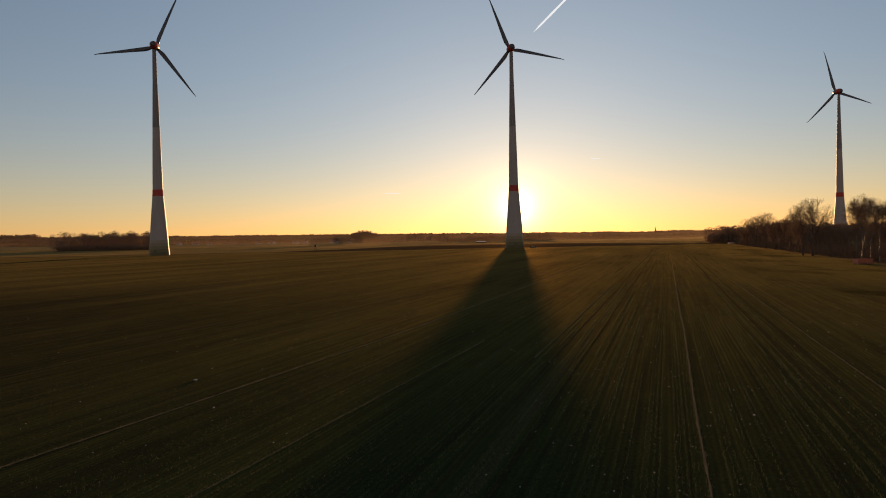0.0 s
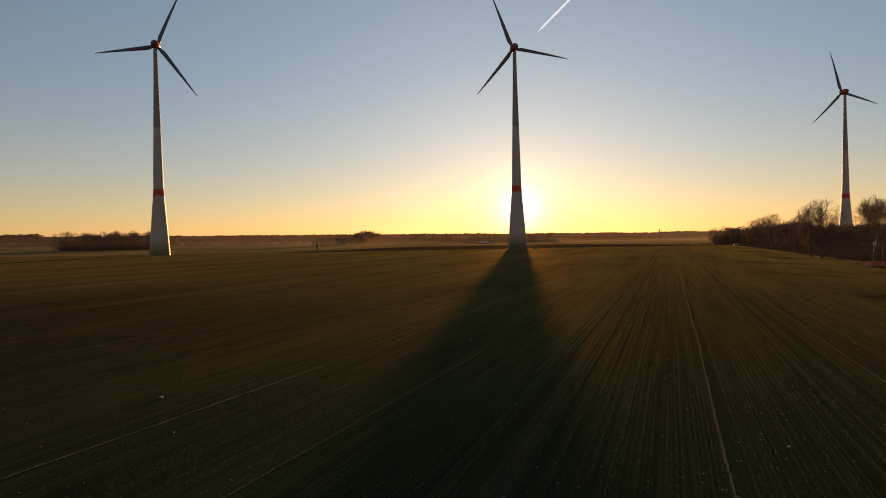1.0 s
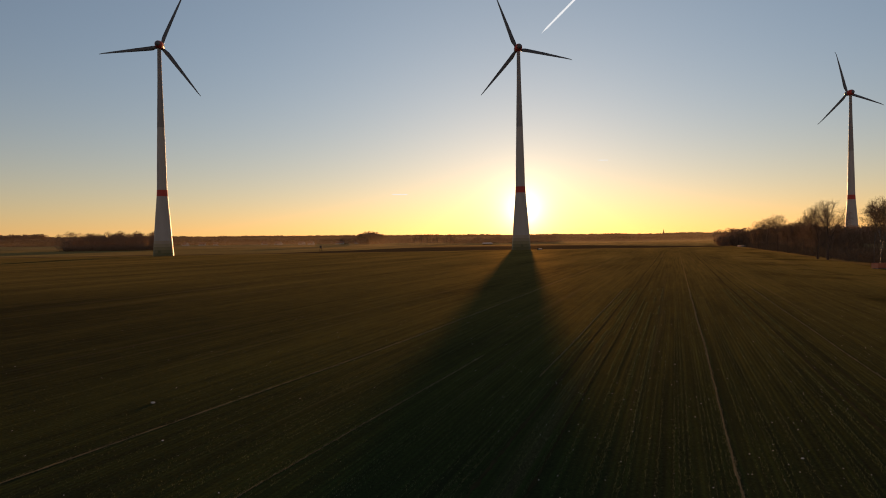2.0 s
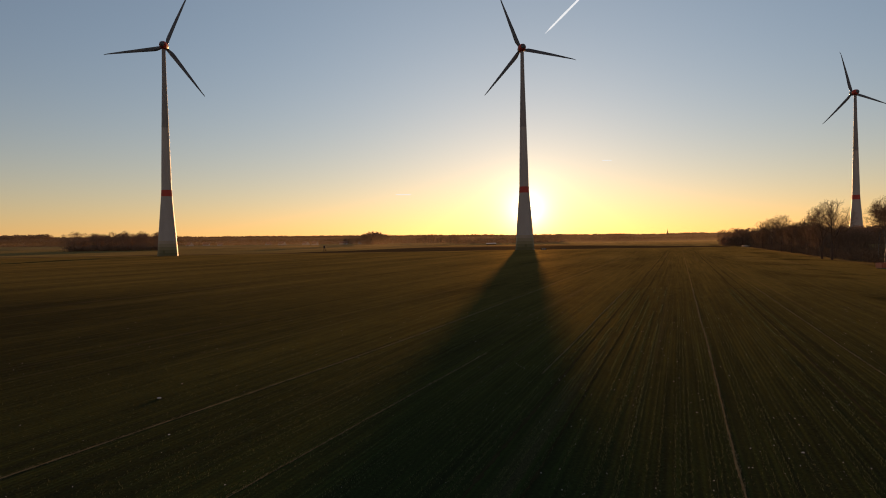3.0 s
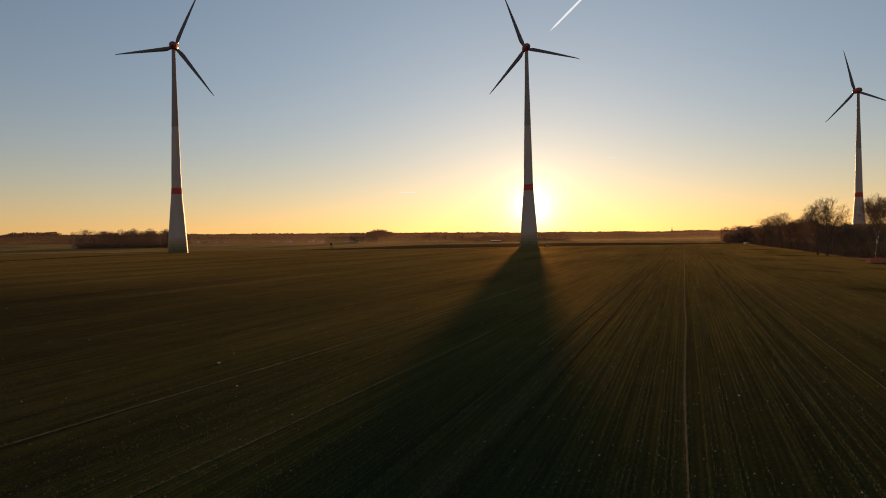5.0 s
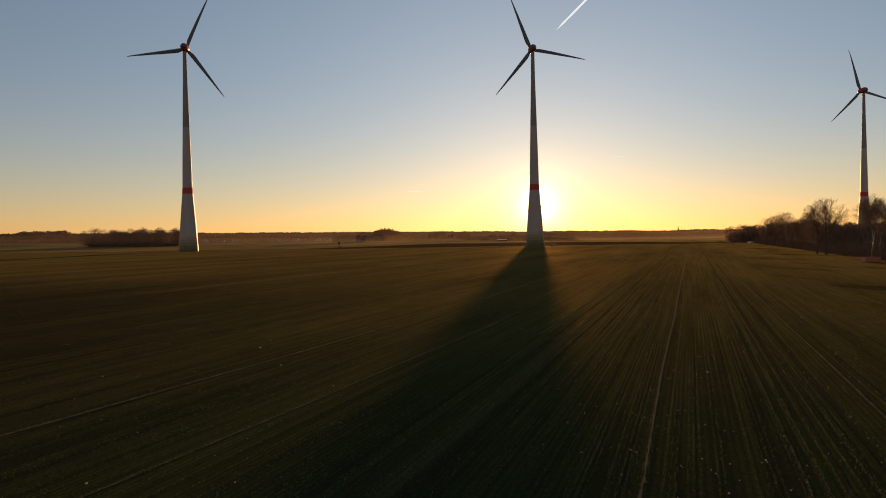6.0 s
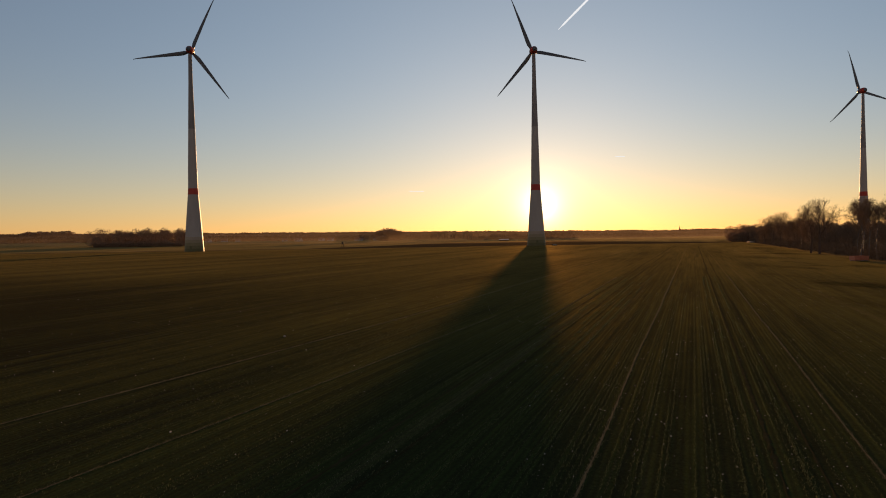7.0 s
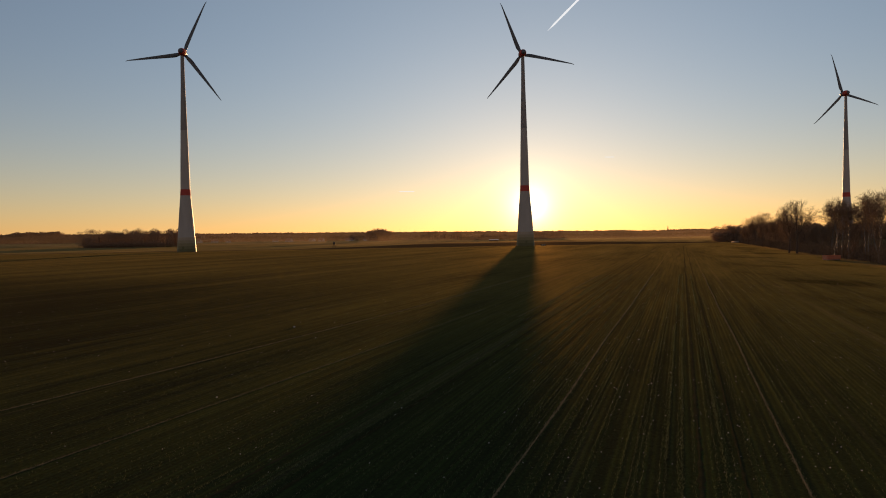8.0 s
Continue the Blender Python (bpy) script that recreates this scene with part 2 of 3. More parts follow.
    finish(t, node(t, "ShaderNodeMixShader", i0=f, i1=tr.outputs[0], i2=e.outputs[0]).outputs[0])
    return m


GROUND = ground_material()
CONCRETE = plain("grey_painted_concrete", (0.40, 0.33, 0.265), (0.48, 0.40, 0.325), 0.25, 0.5, 0.03, stretch=(1, 1, 0.2), spec=0.2)
TOWER_STEEL = plain("grey_painted_steel", (0.25, 0.21, 0.18), (0.31, 0.265, 0.225), 0.25, 0.5, 0.02, stretch=(1, 1, 0.2), spec=0.2)
RED = plain("red_warning_paint", (0.46, 0.052, 0.032), (0.56, 0.075, 0.046), 0.5, 0.75)
GREENS = [plain("green_paint", g, tuple(1.15 * c for c in g), 0.4, 0.55)
          for g in ((0.12, 0.10, 0.03), (0.17, 0.135, 0.05), (0.235, 0.18, 0.08), (0.31, 0.235, 0.13), (0.39, 0.29, 0.19))]
BLADE = plain("grey_blade_coating", (0.085, 0.085, 0.088), (0.125, 0.125, 0.125), 0.3, 0.45)
STEEL = plain("grey_steel", (0.28, 0.28, 0.28), (0.38, 0.38, 0.38), 2.0, 0.5, metal=0.4)
BARK = plain("rough_grey_brown_bark", (0.085, 0.048, 0.028), (0.165, 0.10, 0.060), 3.0, 0.9, 0.4, stretch=(1, 1, 0.25))
BIRCH = plain("white_birch_bark", (0.07, 0.055, 0.042), (0.27, 0.23, 0.185), 2.0, 0.7, 0.2, stretch=(1, 1, 3))
TWIG = foliage("bare_twigs", (0.175, 0.113, 0.068), (0.31, 0.21, 0.13), 0.8, 0.25)
BRUSH = foliage("bramble_and_brush", (0.11, 0.078, 0.050), (0.18, 0.130, 0.085), 0.8, 0.08)
# far woods: twig tones raised so the colour carries the haze of distance
HAZED_FARWOOD = foliage("haze_paled_bare_woods", (0.33, 0.185, 0.10), (0.45, 0.27, 0.155), 0.05, 0.06)
HAZED_DARKWOOD = foliage("haze_paled_dark_woods", (0.25, 0.15, 0.088), (0.38, 0.24, 0.145), 0.05, 0.06)
SHOOT = foliage("young_cereal_leaves", (0.060, 0.085, 0.034), (0.19, 0.195, 0.092), 0.3, 0.4)
STUBBLE = foliage("dead_stalks", (0.13, 0.112, 0.066), (0.32, 0.275, 0.165), 0.3, 0.2)
STRAW = plain("pale_dead_stubble", (0.085, 0.064, 0.032), (0.23, 0.17, 0.083), 1.2, 1.0, 0.3, spec=0.0, sheen=0.12)
STONE = plain("pale_field_stone", (0.50, 0.43, 0.35), (0.76, 0.68, 0.58), 6.0, 0.8, 0.3, spec=0.1)
RUT = plain("compacted_dark_soil", (0.013, 0.015, 0.007), (0.034, 0.033, 0.017), 1.5, 1.0, 0.3, spec=0.0, sheen=0.045)
RUST = plain("faded_red_sheet_steel", (0.55, 0.15, 0.065), (0.66, 0.26, 0.13), 1.2, 0.6, 0.1)
WHITE = foliage("white_film", (0.78, 0.63, 0.48), (0.90, 0.78, 0.62), 1.0, 0.6)
SHEET = plain("bright_sheet_metal", (0.74, 0.62, 0.50), (0.85, 0.74, 0.62), 1.0, 0.45, metal=1.0)
PLASTER = plain("pale_plaster", (0.30, 0.27, 0.22), (0.44, 0.40, 0.34), 0.4, 0.8)
TILES = plain("weathered_roof_tiles", (0.12, 0.05, 0.035), (0.24, 0.11, 0.07), 0.6, 0.8)
TIMBER = plain("weathered_dark_timber", (0.035, 0.025, 0.018), (0.09, 0.065, 0.045), 2.5, 0.85, 0.3, stretch=(1, 1, 0.2), spec=0.1)
GLASS = plain("dark_window_glass", (0.02, 0.025, 0.03), (0.04, 0.045, 0.05), 1.0, 0.08, spec=0.6)
CLOUD = cloud_material()


# ------------------------------------------------------------ mesh helpers
def mesh_from(name, verts, faces, mat, smooth=False):
    me = bpy.data.meshes.new(name)
    me.from_pydata([tuple(v) for v in verts], [], faces)
    me.materials.append(mat)
    if smooth:
        me.polygons.foreach_set("use_smooth", [True] * len(me.polygons))
    me.update()
    return me


def part(name, bm, mat, parent, label="", smooth=False):
    """Links a bmesh, or a ready mesh, as one mesh object under a thing or a part."""
    if isinstance(bm, bpy.types.Mesh):
        me = bm
    else:
        bmesh.ops.recalc_face_normals(bm, faces=bm.faces)
        me = bpy.data.meshes.new(name)
        bm.to_mesh(me)
        bm.free()
        me.materials.append(mat)
        if smooth:
            me.polygons.foreach_set("use_smooth", [True] * len(me.polygons))
    ob = new(name, me)
    ob.parent = parent
    if label:
        tagged(ob, label)
    return ob


def thing(name, label, category, group="", at=None):
    ob = tagged(new(name), label, category, group)
    if at is not None:
        ob.matrix_world = at
    return ob


def box(bm, size, centre=(0, 0, 0), bevel=0.0, turn=None):
    m = Matrix.Translation(centre) @ (turn or Matrix.Identity(4)) @ Matrix.Diagonal((*size, 1))
    made = bmesh.ops.create_cube(bm, size=1.0, matrix=m)
    if bevel:
        edges = {e for v in made["verts"] for e in v.link_edges}
        bmesh.ops.bevel(bm, geom=list(edges), offset=bevel, segments=2, affect="EDGES")
    return made


def lathe(profile, sides=32, cap=True):
    """A round body from (radius, z) pairs."""
    bm = bmesh.new()
    rings = [[bm.verts.new((r * math.cos(2 * math.pi * i / sides), r * math.sin(2 * math.pi * i / sides), z)) for i in range(sides)] for r, z in profile]
    for a, b in zip(rings, rings[1:]):
        for i in range(sides):
            bm.faces.new((a[i], a[(i + 1) % sides], b[(i + 1) % sides], b[i]))
    if cap:
        bm.faces.new(rings[0][::-1])
        bm.faces.new(rings[-1])
    return bm


def ease(a, b, v):
    v = min(max((v - a) / (b - a), 0), 1)
    return v * v * (3 - 2 * v)


def ground_z(x, y):
    """The flat field, and the land that rises gently far off to the west."""
    return ease(600, 1350, y) * min(max(2 - 0.0064 * x, 0), 9.6) + 0.15 * noise.noise((x / 60, y / 60, 3)) * ease(60, 200, y)


# ------------------------------------------------------------ ground
def spread(limit, fine, grow):
    out, v, step = [0.0], 0.0, fine
    while v < limit:
        v += step
        step *= grow
        out.append(v)
    return out


xs = spread(6000, 6, 1.09)
xs = sorted({-x for x in xs} | set(xs))
ys = sorted({-y for y in spread(3000, 12, 1.25)} | set(spread(6500, 6, 1.05)))
verts = [(x, y, ground_z(x, y)) for y in ys for x in xs]
w = len(xs)
faces = [(j * w + i, j * w + i + 1, (j + 1) * w + i + 1, (j + 1) * w + i) for j in range(len(ys) - 1) for i in range(w - 1)]
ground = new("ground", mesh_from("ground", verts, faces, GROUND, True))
tagged(ground, "flat field of dark soil and young winter cereal", "field", kind="structure")

along = Vector((math.sin(ROW), math.cos(ROW), 0))
across = Vector((math.cos(ROW), -math.sin(ROW), 0))


def row_point(s, l, z=0.0):
    """A place s metres across the drill rows and l metres along them."""
    p = across * s + along * l
    return (p.x, p.y, ground_z(p.x, p.y) + z)


def ribbon(name, s, l0, l1, width, height, mat, label, seed, bend=0.0):
    """A low uneven bank or a rut of pressed soil along the drill rows."""
    rnd = random.Random(seed)
    verts, faces = [], []
    l, k = l0, 0
    while l < l1:
        c = s - bend * max(0.0, 1 - l / 60) ** 1.5 + 0.12 * noise.noise((l / 22, seed, 0)) + 0.035 * noise.noise((l / 2.5, seed, 5)) + 0.25 * width * noise.noise((l / 0.5, seed, 8))
        wd = width * (0.25 + 1.0 * rnd.random())
        h = height * (0.5 + rnd.random())
        for f, g in ((-0.5, 0.0), (-0.22, 0.85), (0.08, 1.0), (0.3, 0.6), (0.5, 0.0)):
            verts.append(row_point(c + f * wd, l, 0.006 + g * h))
        if k:
            a = 5 * (k - 1)
            faces += [(a + i, a + i + 1, a + i + 6, a + i + 5) for i in range(4)]
        k += 1
        l += 0.25 + 0.004 * max(l, 0)
    return tagged(new(name, mesh_from(name, verts, faces, mat, False)), label, "tramline", kind="structure")


for s, width, height, mat, seed, l0, l1, bend in (
        (1.42, 0.075, 0.005, STRAW, 1, -45, 420, 0), (9.8, 0.045, 0.005, STRAW, 2, -45, 420, 0), (-19.8, 0.12, 0.006, STRAW, 3, -45, 420, 2.3),
        (-12.2, 0.045, 0.005, STRAW, 4, -20, 48, 1.4), (-6.3, 0.20, 0.008, RUT, 5, -45, 420, 0), (-4.65, 0.15, 0.008, RUT, 6, -45, 420, 0),
        (6.95, 0.22, 0.010, RUT, 7, -45, 420, 0), (8.2, 0.12, 0.008, RUT, 8, -45, 420, 0), (-7.5, 0.035, 0.005, STRAW, 9, 42, 105, 0)):
    ribbon("tramline", s, l0, l1, width, height, mat,
           "narrow pale bank of dead stubble along the crop rows" if mat is STRAW else "dark wheel rut pressed into the crop field", seed, bend)

# a dark ditch that runs off past the western turbine
verts, faces = [], []
for k in range(60):
    f = k / 59
    x, y = -194 - 14 * f + 3 * noise.noise((f * 9, 1, 1)), 240 + 200 * f
    for d, g in ((-2.2, 0.02), (-0.9, 0.10), (0.9, 0.10), (2.2, 0.02)):
        verts.append((x + d, y, ground_z(x + d, y) + g))
    if k:
        a = 4 * (k - 1)
        faces += [(a + i, a + i + 1, a + i + 5, a + i + 4) for i in range(3)]
tagged(new("ditch", mesh_from("ditch", verts, faces, RUT)), "dark ditch bank leading to the turbine foot", "ditch", kind="structure")

# ------------------------------------------------------------ wind turbines
HUB = 138.0
TOWER = [(6.5, 0), (5.95, 7), (5.4, 15), (4.85, 22), (4.4, 28), (3.8, 35), (3.42, 40), (3.2, 44), (3.0, 55), (2.63, 70), (2.22, 86), (1.85, 100), (1.45, 115), (1.25, 128), (1.15, 135.2)]


def tower_radius(z):
    for (r0, z0), (r1, z1) in zip(TOWER, TOWER[1:]):
        if z <= z1:
            return r0 + (r1 - r0) * (z - z0) / (z1 - z0)
    return TOWER[-1][0]


def tower_ring(z0, z1, proud=0.0):
    inner = [z for _, z in TOWER if z0 < z < z1]
    return lathe([(tower_radius(z) + proud, z) for z in (z0, *inner, z1)], 40, False)


def blade_mesh(length=39.0):
    """A twisted, tapering blade along +z, with its root on the hub and a bent tip."""
    bm = bmesh.new()
    rings = []
    for i in range(19):
        f = i / 18
        z = 1.2 + f * length
        chord = 1.7 + 1.2 * ease(0, 0.13, f) if f < 0.13 else 0.35 + 2.55 * (1 - (f - 0.13) / 0.87) ** 0.85
        thick = chord * (0.95 - 0.70 * ease(0, 0.15, f)) if f < 0.15 else chord * (0.25 - 0.12 * f)
        twist = radians(18) * (1 - f) ** 1.6 + radians(2)
        bend = -1.3 * f ** 2 - (0.9 * ease(0.955, 1, f))
        ring = []
        for k in range(14):
            a = 2 * math.pi * k / 14
            x = chord * (0.5 * math.cos(a) - 0.18 * ease(0, 0.15, f))
            y = thick * 0.5 * math.sin(a) * (1 + 0.55 * math.cos(a) * -1 * ease(0, 0.15, f))
            ring.append(bm.verts.new((x * math.cos(twist) - y * math.sin(twist), x * math.sin(twist) + y * math.cos(twist) + bend, z)))
        rings.append(ring)
    for a, b in zip(rings, rings[1:]):
        for k in range(14):
            bm.faces.new((a[k], a[(k + 1) % 14], b[(k + 1) % 14], b[k]))
    bm.faces.new(rings[0][::-1])
    bm.faces.new(rings[-1])
    return bm


def turbine(at, angle, label, axis=-0.12):
    """angle: degrees by which one blade stands clockwise from upright, seen from behind the nacelle."""
    root = thing("wind_turbine", label, "wind turbine", "wind turbines on the field", Matrix.Translation(at))
    part("tower", tower_ring(10.0, 84.0), CONCRETE, root, "tapering pale grey concrete tower", True)
    part("upper_tower", tower_ring(84.0, 135.2, 0.03), TOWER_STEEL, root, "slim darker grey steel section", True)
    part("warning_band", tower_ring(39.0, 43.2, 0.02), RED, root, "red painted ring", True)
    for k, mat in enumerate(GREENS):
        part("base_ring", tower_ring(2.0 * k, 2.0 * k + 2.0), mat, root, "green painted ring fading upwards", True)
    bm = bmesh.new()
    box(bm, (1.5, 0.25, 2.6), (0, -6.2, 2.4), 0.04)
    part("door", bm, GREENS[0], root, "green painted steel tower door")
    # nacelle: an egg lying along the wind, blunt end at the rotor
    head = Matrix.Translation((0, 0, HUB)) @ Matrix.Rotation(-axis, 4, "Z")
    lying = head @ Matrix.Rotation(radians(-90), 4, "X")
    egg = [(0.05, -4.4), (0.9, -4.15), (1.6, -3.5), (2.1, -2.5), (2.4, -1.2), (2.5, 0.4), (2.45, 2.0), (2.35, 2.9)]
    bm = lathe(egg, 28)
    bmesh.ops.transform(bm, matrix=lying, verts=bm.verts)
    nacelle = part("nacelle", bm, BLADE, root, "egg-shaped grey nacelle", True)
    bm = lathe([(1.64, -3.5), (2.14, -2.5), (2.44, -1.2), (2.54, 0.4), (2.49, 1.6)], 28, False)
    bmesh.ops.transform(bm, matrix=lying, verts=bm.verts)
    part("nacelle_band", bm, RED, nacelle, "red band", True)
    bm = lathe([(2.3, 2.95), (2.4, 3.4), (2.25, 4.6), (1.8, 5.9), (1.0, 6.7), (0.05, 7.0)], 28)
    bmesh.ops.transform(bm, matrix=lying, verts=bm.verts)
    hub = part("hub", bm, BLADE, root, "rounded rotor hub", True)
    for k in range(3):
        bm = blade_mesh()
        turn = Matrix.Rotation(radians(angle + 120 * k), 4, "Y")
        bmesh.ops.transform(bm, matrix=head @ Matrix.Translation((0, 4.3, 0)) @ turn @ Matrix.Scale(-1, 4, (0, 1, 0)), verts=bm.verts)
        part("blade", bm, BLADE, root, "long tapering grey rotor blade", True)
    return root


turbine((-186.8, 454.6, 0), 23, "tall grey wind turbine with red ring and green base")
turbine((49.9, 477.8, 0), 99, "tall grey wind turbine standing before the low sun")
turbine((374.3, 649.0, 0), 105, "distant grey wind turbine rising behind bare trees")


# ------------------------------------------------------------ bare trees
def tube(verts, faces, a, b, ra, rb, sides):
    """A tapered stick from a to b."""
    d = (b - a).normalized()
    u = d.orthogonal().normalized()
    v = d.cross(u)
    n = len(verts)
    for c, r in ((a, ra), (b, rb)):
        for i in range(sides):
            t = 2 * math.pi * i / sides
            verts.append(c + u * (r * math.cos(t)) + v * (r * math.sin(t)))
    for i in range(sides):
        faces.append((n + i, n + (i + 1) % sides, n + sides + (i + 1) % sides, n + sides + i))


def sliver(verts, faces, a, b, r, lean):
    """The finest twig: one thin pointed blade from a to b."""
    u = (b - a).cross(lean).normalized() * r
    n = len(verts)
    verts += [a - u, a + u, b.copy()]
    faces.append((n, n + 1, n + 2))


def limb(rnd, verts, faces, start, way, length, radius, sides, bits, droop, crook=0.16):
    """A crooked limb; returns the points along it with direction and radius."""
    out, p, d = [], start, way.normalized()
    for i in range(bits):
        d = (d + Vector((rnd.gauss(0, crook), rnd.gauss(0, crook), rnd.gauss(0, 0.6 * crook) + droop))).normalized()
        q = p + d * (length / bits)
        r0, r1 = radius * (1 - 0.85 * i / bits), radius * (1 - 0.85 * (i + 1) / bits)
        tube(verts, faces, p, q, r0, r1, sides)
        out.append((q, d, r1))
        p = q
    return out


def side_way(rnd, d, spread_angle):
    u = d.orthogonal().normalized()
    u.rotate(Matrix.Rotation(rnd.uniform(0, 2 * math.pi), 3, d).to_euler())
    return (d * math.cos(spread_angle) + u * math.sin(spread_angle)).normalized()


def bare_tree_meshes(seed, height, clear, spread_angle, trunk_radius, limbs, slim):
    rnd = random.Random(seed)
    twigs = 2 if height > 15 else 3
    tv, tf, cv, cf = [], [], [], []
    lean = Vector((rnd.gauss(0, 0.04), rnd.gauss(0, 0.04), 1))
    stem = limb(rnd, tv, tf, Vector((0, 0, -0.3)), lean, height * 0.70, trunk_radius, 7, 9, 0.10, 0.07)
    for k in range(limbs):
        f = clear + (1 - clear) * (k + rnd.random()) / limbs
        q, d, r = stem[min(int(f * 9), 8)]
        w1 = side_way(rnd, d, spread_angle * rnd.uniform(0.7, 1.2) * (1.15 - 0.5 * f))
        # each limb ends short of a dome over the trunk, which its twigs fill
        dome = Vector((1 / (0.40 * slim * height), 1 / (0.40 * slim * height), 1 / (0.42 * height)))
        a, b = (q - Vector((0, 0, 0.56 * height))) * dome, w1 * dome
        reach = (-a.dot(b) + math.sqrt(max(a.dot(b) ** 2 - b.length_squared * (a.length_squared - 1), 0.01))) / b.length_squared
        length = max(reach, 0.15 * height) * rnd.uniform(0.74, 0.88)
        run = limb(rnd, tv, tf, q, w1, length, max(r * 0.6, 0.06), 5, 6, 0.06)
        for k1, (q1, d1, r1) in enumerate(run):
            for _ in range(2 if k1 < 3 else 3):
                w2 = side_way(rnd, d1, rnd.uniform(0.5, 1.0))
                l2 = height * rnd.uniform(0.085, 0.15)
                for (q2, d2, r2) in limb(rnd, cv, cf, q1, w2, l2, max(r1 * 0.65, 0.036), 3, 3, 0.06):
                    for _ in range(twigs):
                        w3 = side_way(rnd, d2, rnd.uniform(0.4, 1.0))
                        l3 = l2 * rnd.uniform(0.35, 0.6)
                        a, b = q2, q2 + w3 * l3
                        tube(cv, cf, a, b, 0.022, 0.012, 3)
                        for _ in range(twigs):
                            c = a.lerp(b, rnd.uniform(0.3, 1))
                            sliver(cv, cf, c, c + side_way(rnd, w3, rnd.uniform(0.4, 0.9)) * l3 * rnd.uniform(0.4, 0.8), 0.024, w3)
    # twigs that outgrow the rounded crown bend back to its outline
    centre, rx, rz = Vector((0, 0, 0.56 * height)), 0.40 * slim * height, 0.42 * height
    for pts in (tv, cv):
        for p in pts:
            d = p - centre
            out = math.sqrt((d.x / rx) ** 2 + (d.y / rx) ** 2 + (d.z / rz) ** 2)
            if out > 1 and p.z > 0.4 * height:
                p -= d * (1 - (1 + 0.55 * (out - 1)) / out)
    return tv, tf, cv, cf


def bare_tree(seed, height, clear, spread_angle, trunk_radius, limbs, slim, bark, label):
    tv, tf, cv, cf = bare_tree_meshes(seed, height, clear, spread_angle, trunk_radius, limbs, slim)
    root = thing("tree", label, "tree", "trees along the field edge")
    part("trunk", mesh_from("trunk", tv, tf, bark, True), bark, root)
    part("crown", mesh_from("crown", cv, cf, TWIG), TWIG, root, "leafless crown of fine twigs")
    return root


KINDS = [
    bare_tree(11, 17.0, 0.40, 1.00, 0.40, 14, 1.05, BARK, "broad leafless oak at the edge of the field"),
    bare_tree(12, 16.5, 0.38, 0.95, 0.32, 13, 1.00, BARK, "leafless tree with a rounded crown by the field"),
    bare_tree(13, 14.5, 0.34, 0.90, 0.25, 12, 0.95, BARK, "medium leafless tree in a dense tree row"),
    bare_tree(14, 17.5, 0.42, 0.50, 0.16, 11, 0.50, BIRCH, "slender leafless birch with pale trunk"),
    bare_tree(15, 17.0, 0.45, 0.46, 0.14, 10, 0.46, BIRCH, "slender leafless birch with pale trunk"),
    bare_tree(16, 10.0, 0.14, 0.95, 0.16, 11, 0.95, BARK, "low bushy leafless tree in the tree row"),
]
used = set()


def plant(kind, x, y, size=1.0, turn=0.0):
    m = Matrix.Translation((x, y, ground_z(x, y))) @ Matrix.Rotation(turn, 4, "Z") @ Matrix.Scale(size, 4)
    if kind in used:
        ob = copy_thing(KINDS[kind], Matrix.Translation((x, y, ground_z(x, y))) @ Matrix.Rotation(turn, 4, "Z"))
        ob.scale = (size, size, size)
        return ob
    used.add(kind)
    KINDS[kind].matrix_basis = m
    return KINDS[kind]


def row_x(y):
    """The foot of the tree row along the field's eastern edge."""
    return 95.5 + (y - 148) * 0.315


rnd = random.Random(5)
plant(0, 110.2, 205, 1.0, 0.4)
plant(1, 111.5, 213, 0.95, 1.3)
plant(1, row_x(262) + 2, 262, 0.86, 2.9)
plant(0, row_x(330) + 3, 332, 0.98, 2.0)
plant(1, row_x(345) + 2, 350, 0.98, 4.0)
plant(1, row_x(362) + 2, 372, 0.92, 5.0)
y = 122.0
while y < 470:
    near = y < 176
    x, yy = row_x(y) + rnd.uniform(-1, 3), y + rnd.uniform(-1.5, 1.5)
    if not 176 < yy < 224 and not 322 < yy < 356:
        size = rnd.uniform(0.88, 1.05) * (0.92 if near else 0.84 if y < 290 else 0.88 if y < 370 else 0.68)
        plant(rnd.choice((3, 4, 3, 4, 3) if near else (1, 2, 2)), x, yy, size, rnd.uniform(0, 6.28))
    if near and rnd.random() < 0.45:
        plant(rnd.choice((3, 4)), x + rnd.uniform(7, 13), yy + rnd.uniform(-3, 3), rnd.uniform(0.8, 0.92), rnd.uniform(0, 6.28))
    elif not near and not 192 < yy < 226:
        plant(5, x + rnd.uniform(8, 14), yy + rnd.uniform(-3, 3), rnd.uniform(0.6, 0.85), rnd.uniform(0, 6.28))
    y += rnd.uniform(4.5, 7.5) if near else rnd.uniform(7.0, 11.0)


# the row's far end, where rounded crowns close up
for k in range(16):
    x, y = 194 + 5.2 * k + rnd.uniform(-1.5, 1.5), 474 + rnd.uniform(0, 14)
    plant(rnd.choice((1, 2, 5)), x, y, rnd.uniform(0.68, 0.82) + 0.004 * k, rnd.uniform(0, 6.28))

# single trees out in the far meadows
for k in range(13):
    x, y = -50 + 5.0 * k + rnd.uniform(-2, 2), rnd.uniform(1070, 1110)
    tagged(plant(rnd.choice((0, 1, 2, 5)), x, y, rnd.uniform(0.72, 0.98), rnd.uniform(0, 6.28)), "bare tree standing in misty far meadows", group="trees in the far meadows")


# ------------------------------------------------------------ undergrowth and far woods
def clump_wood(name, places, mat, label, seed, bits=130, chip=1.0, slender=0.13, low=0.0, flat=0.8):
    """Far trees, each a short stem and a ragged crown of small chips of twigs."""
    rg = np.random.RandomState(seed)
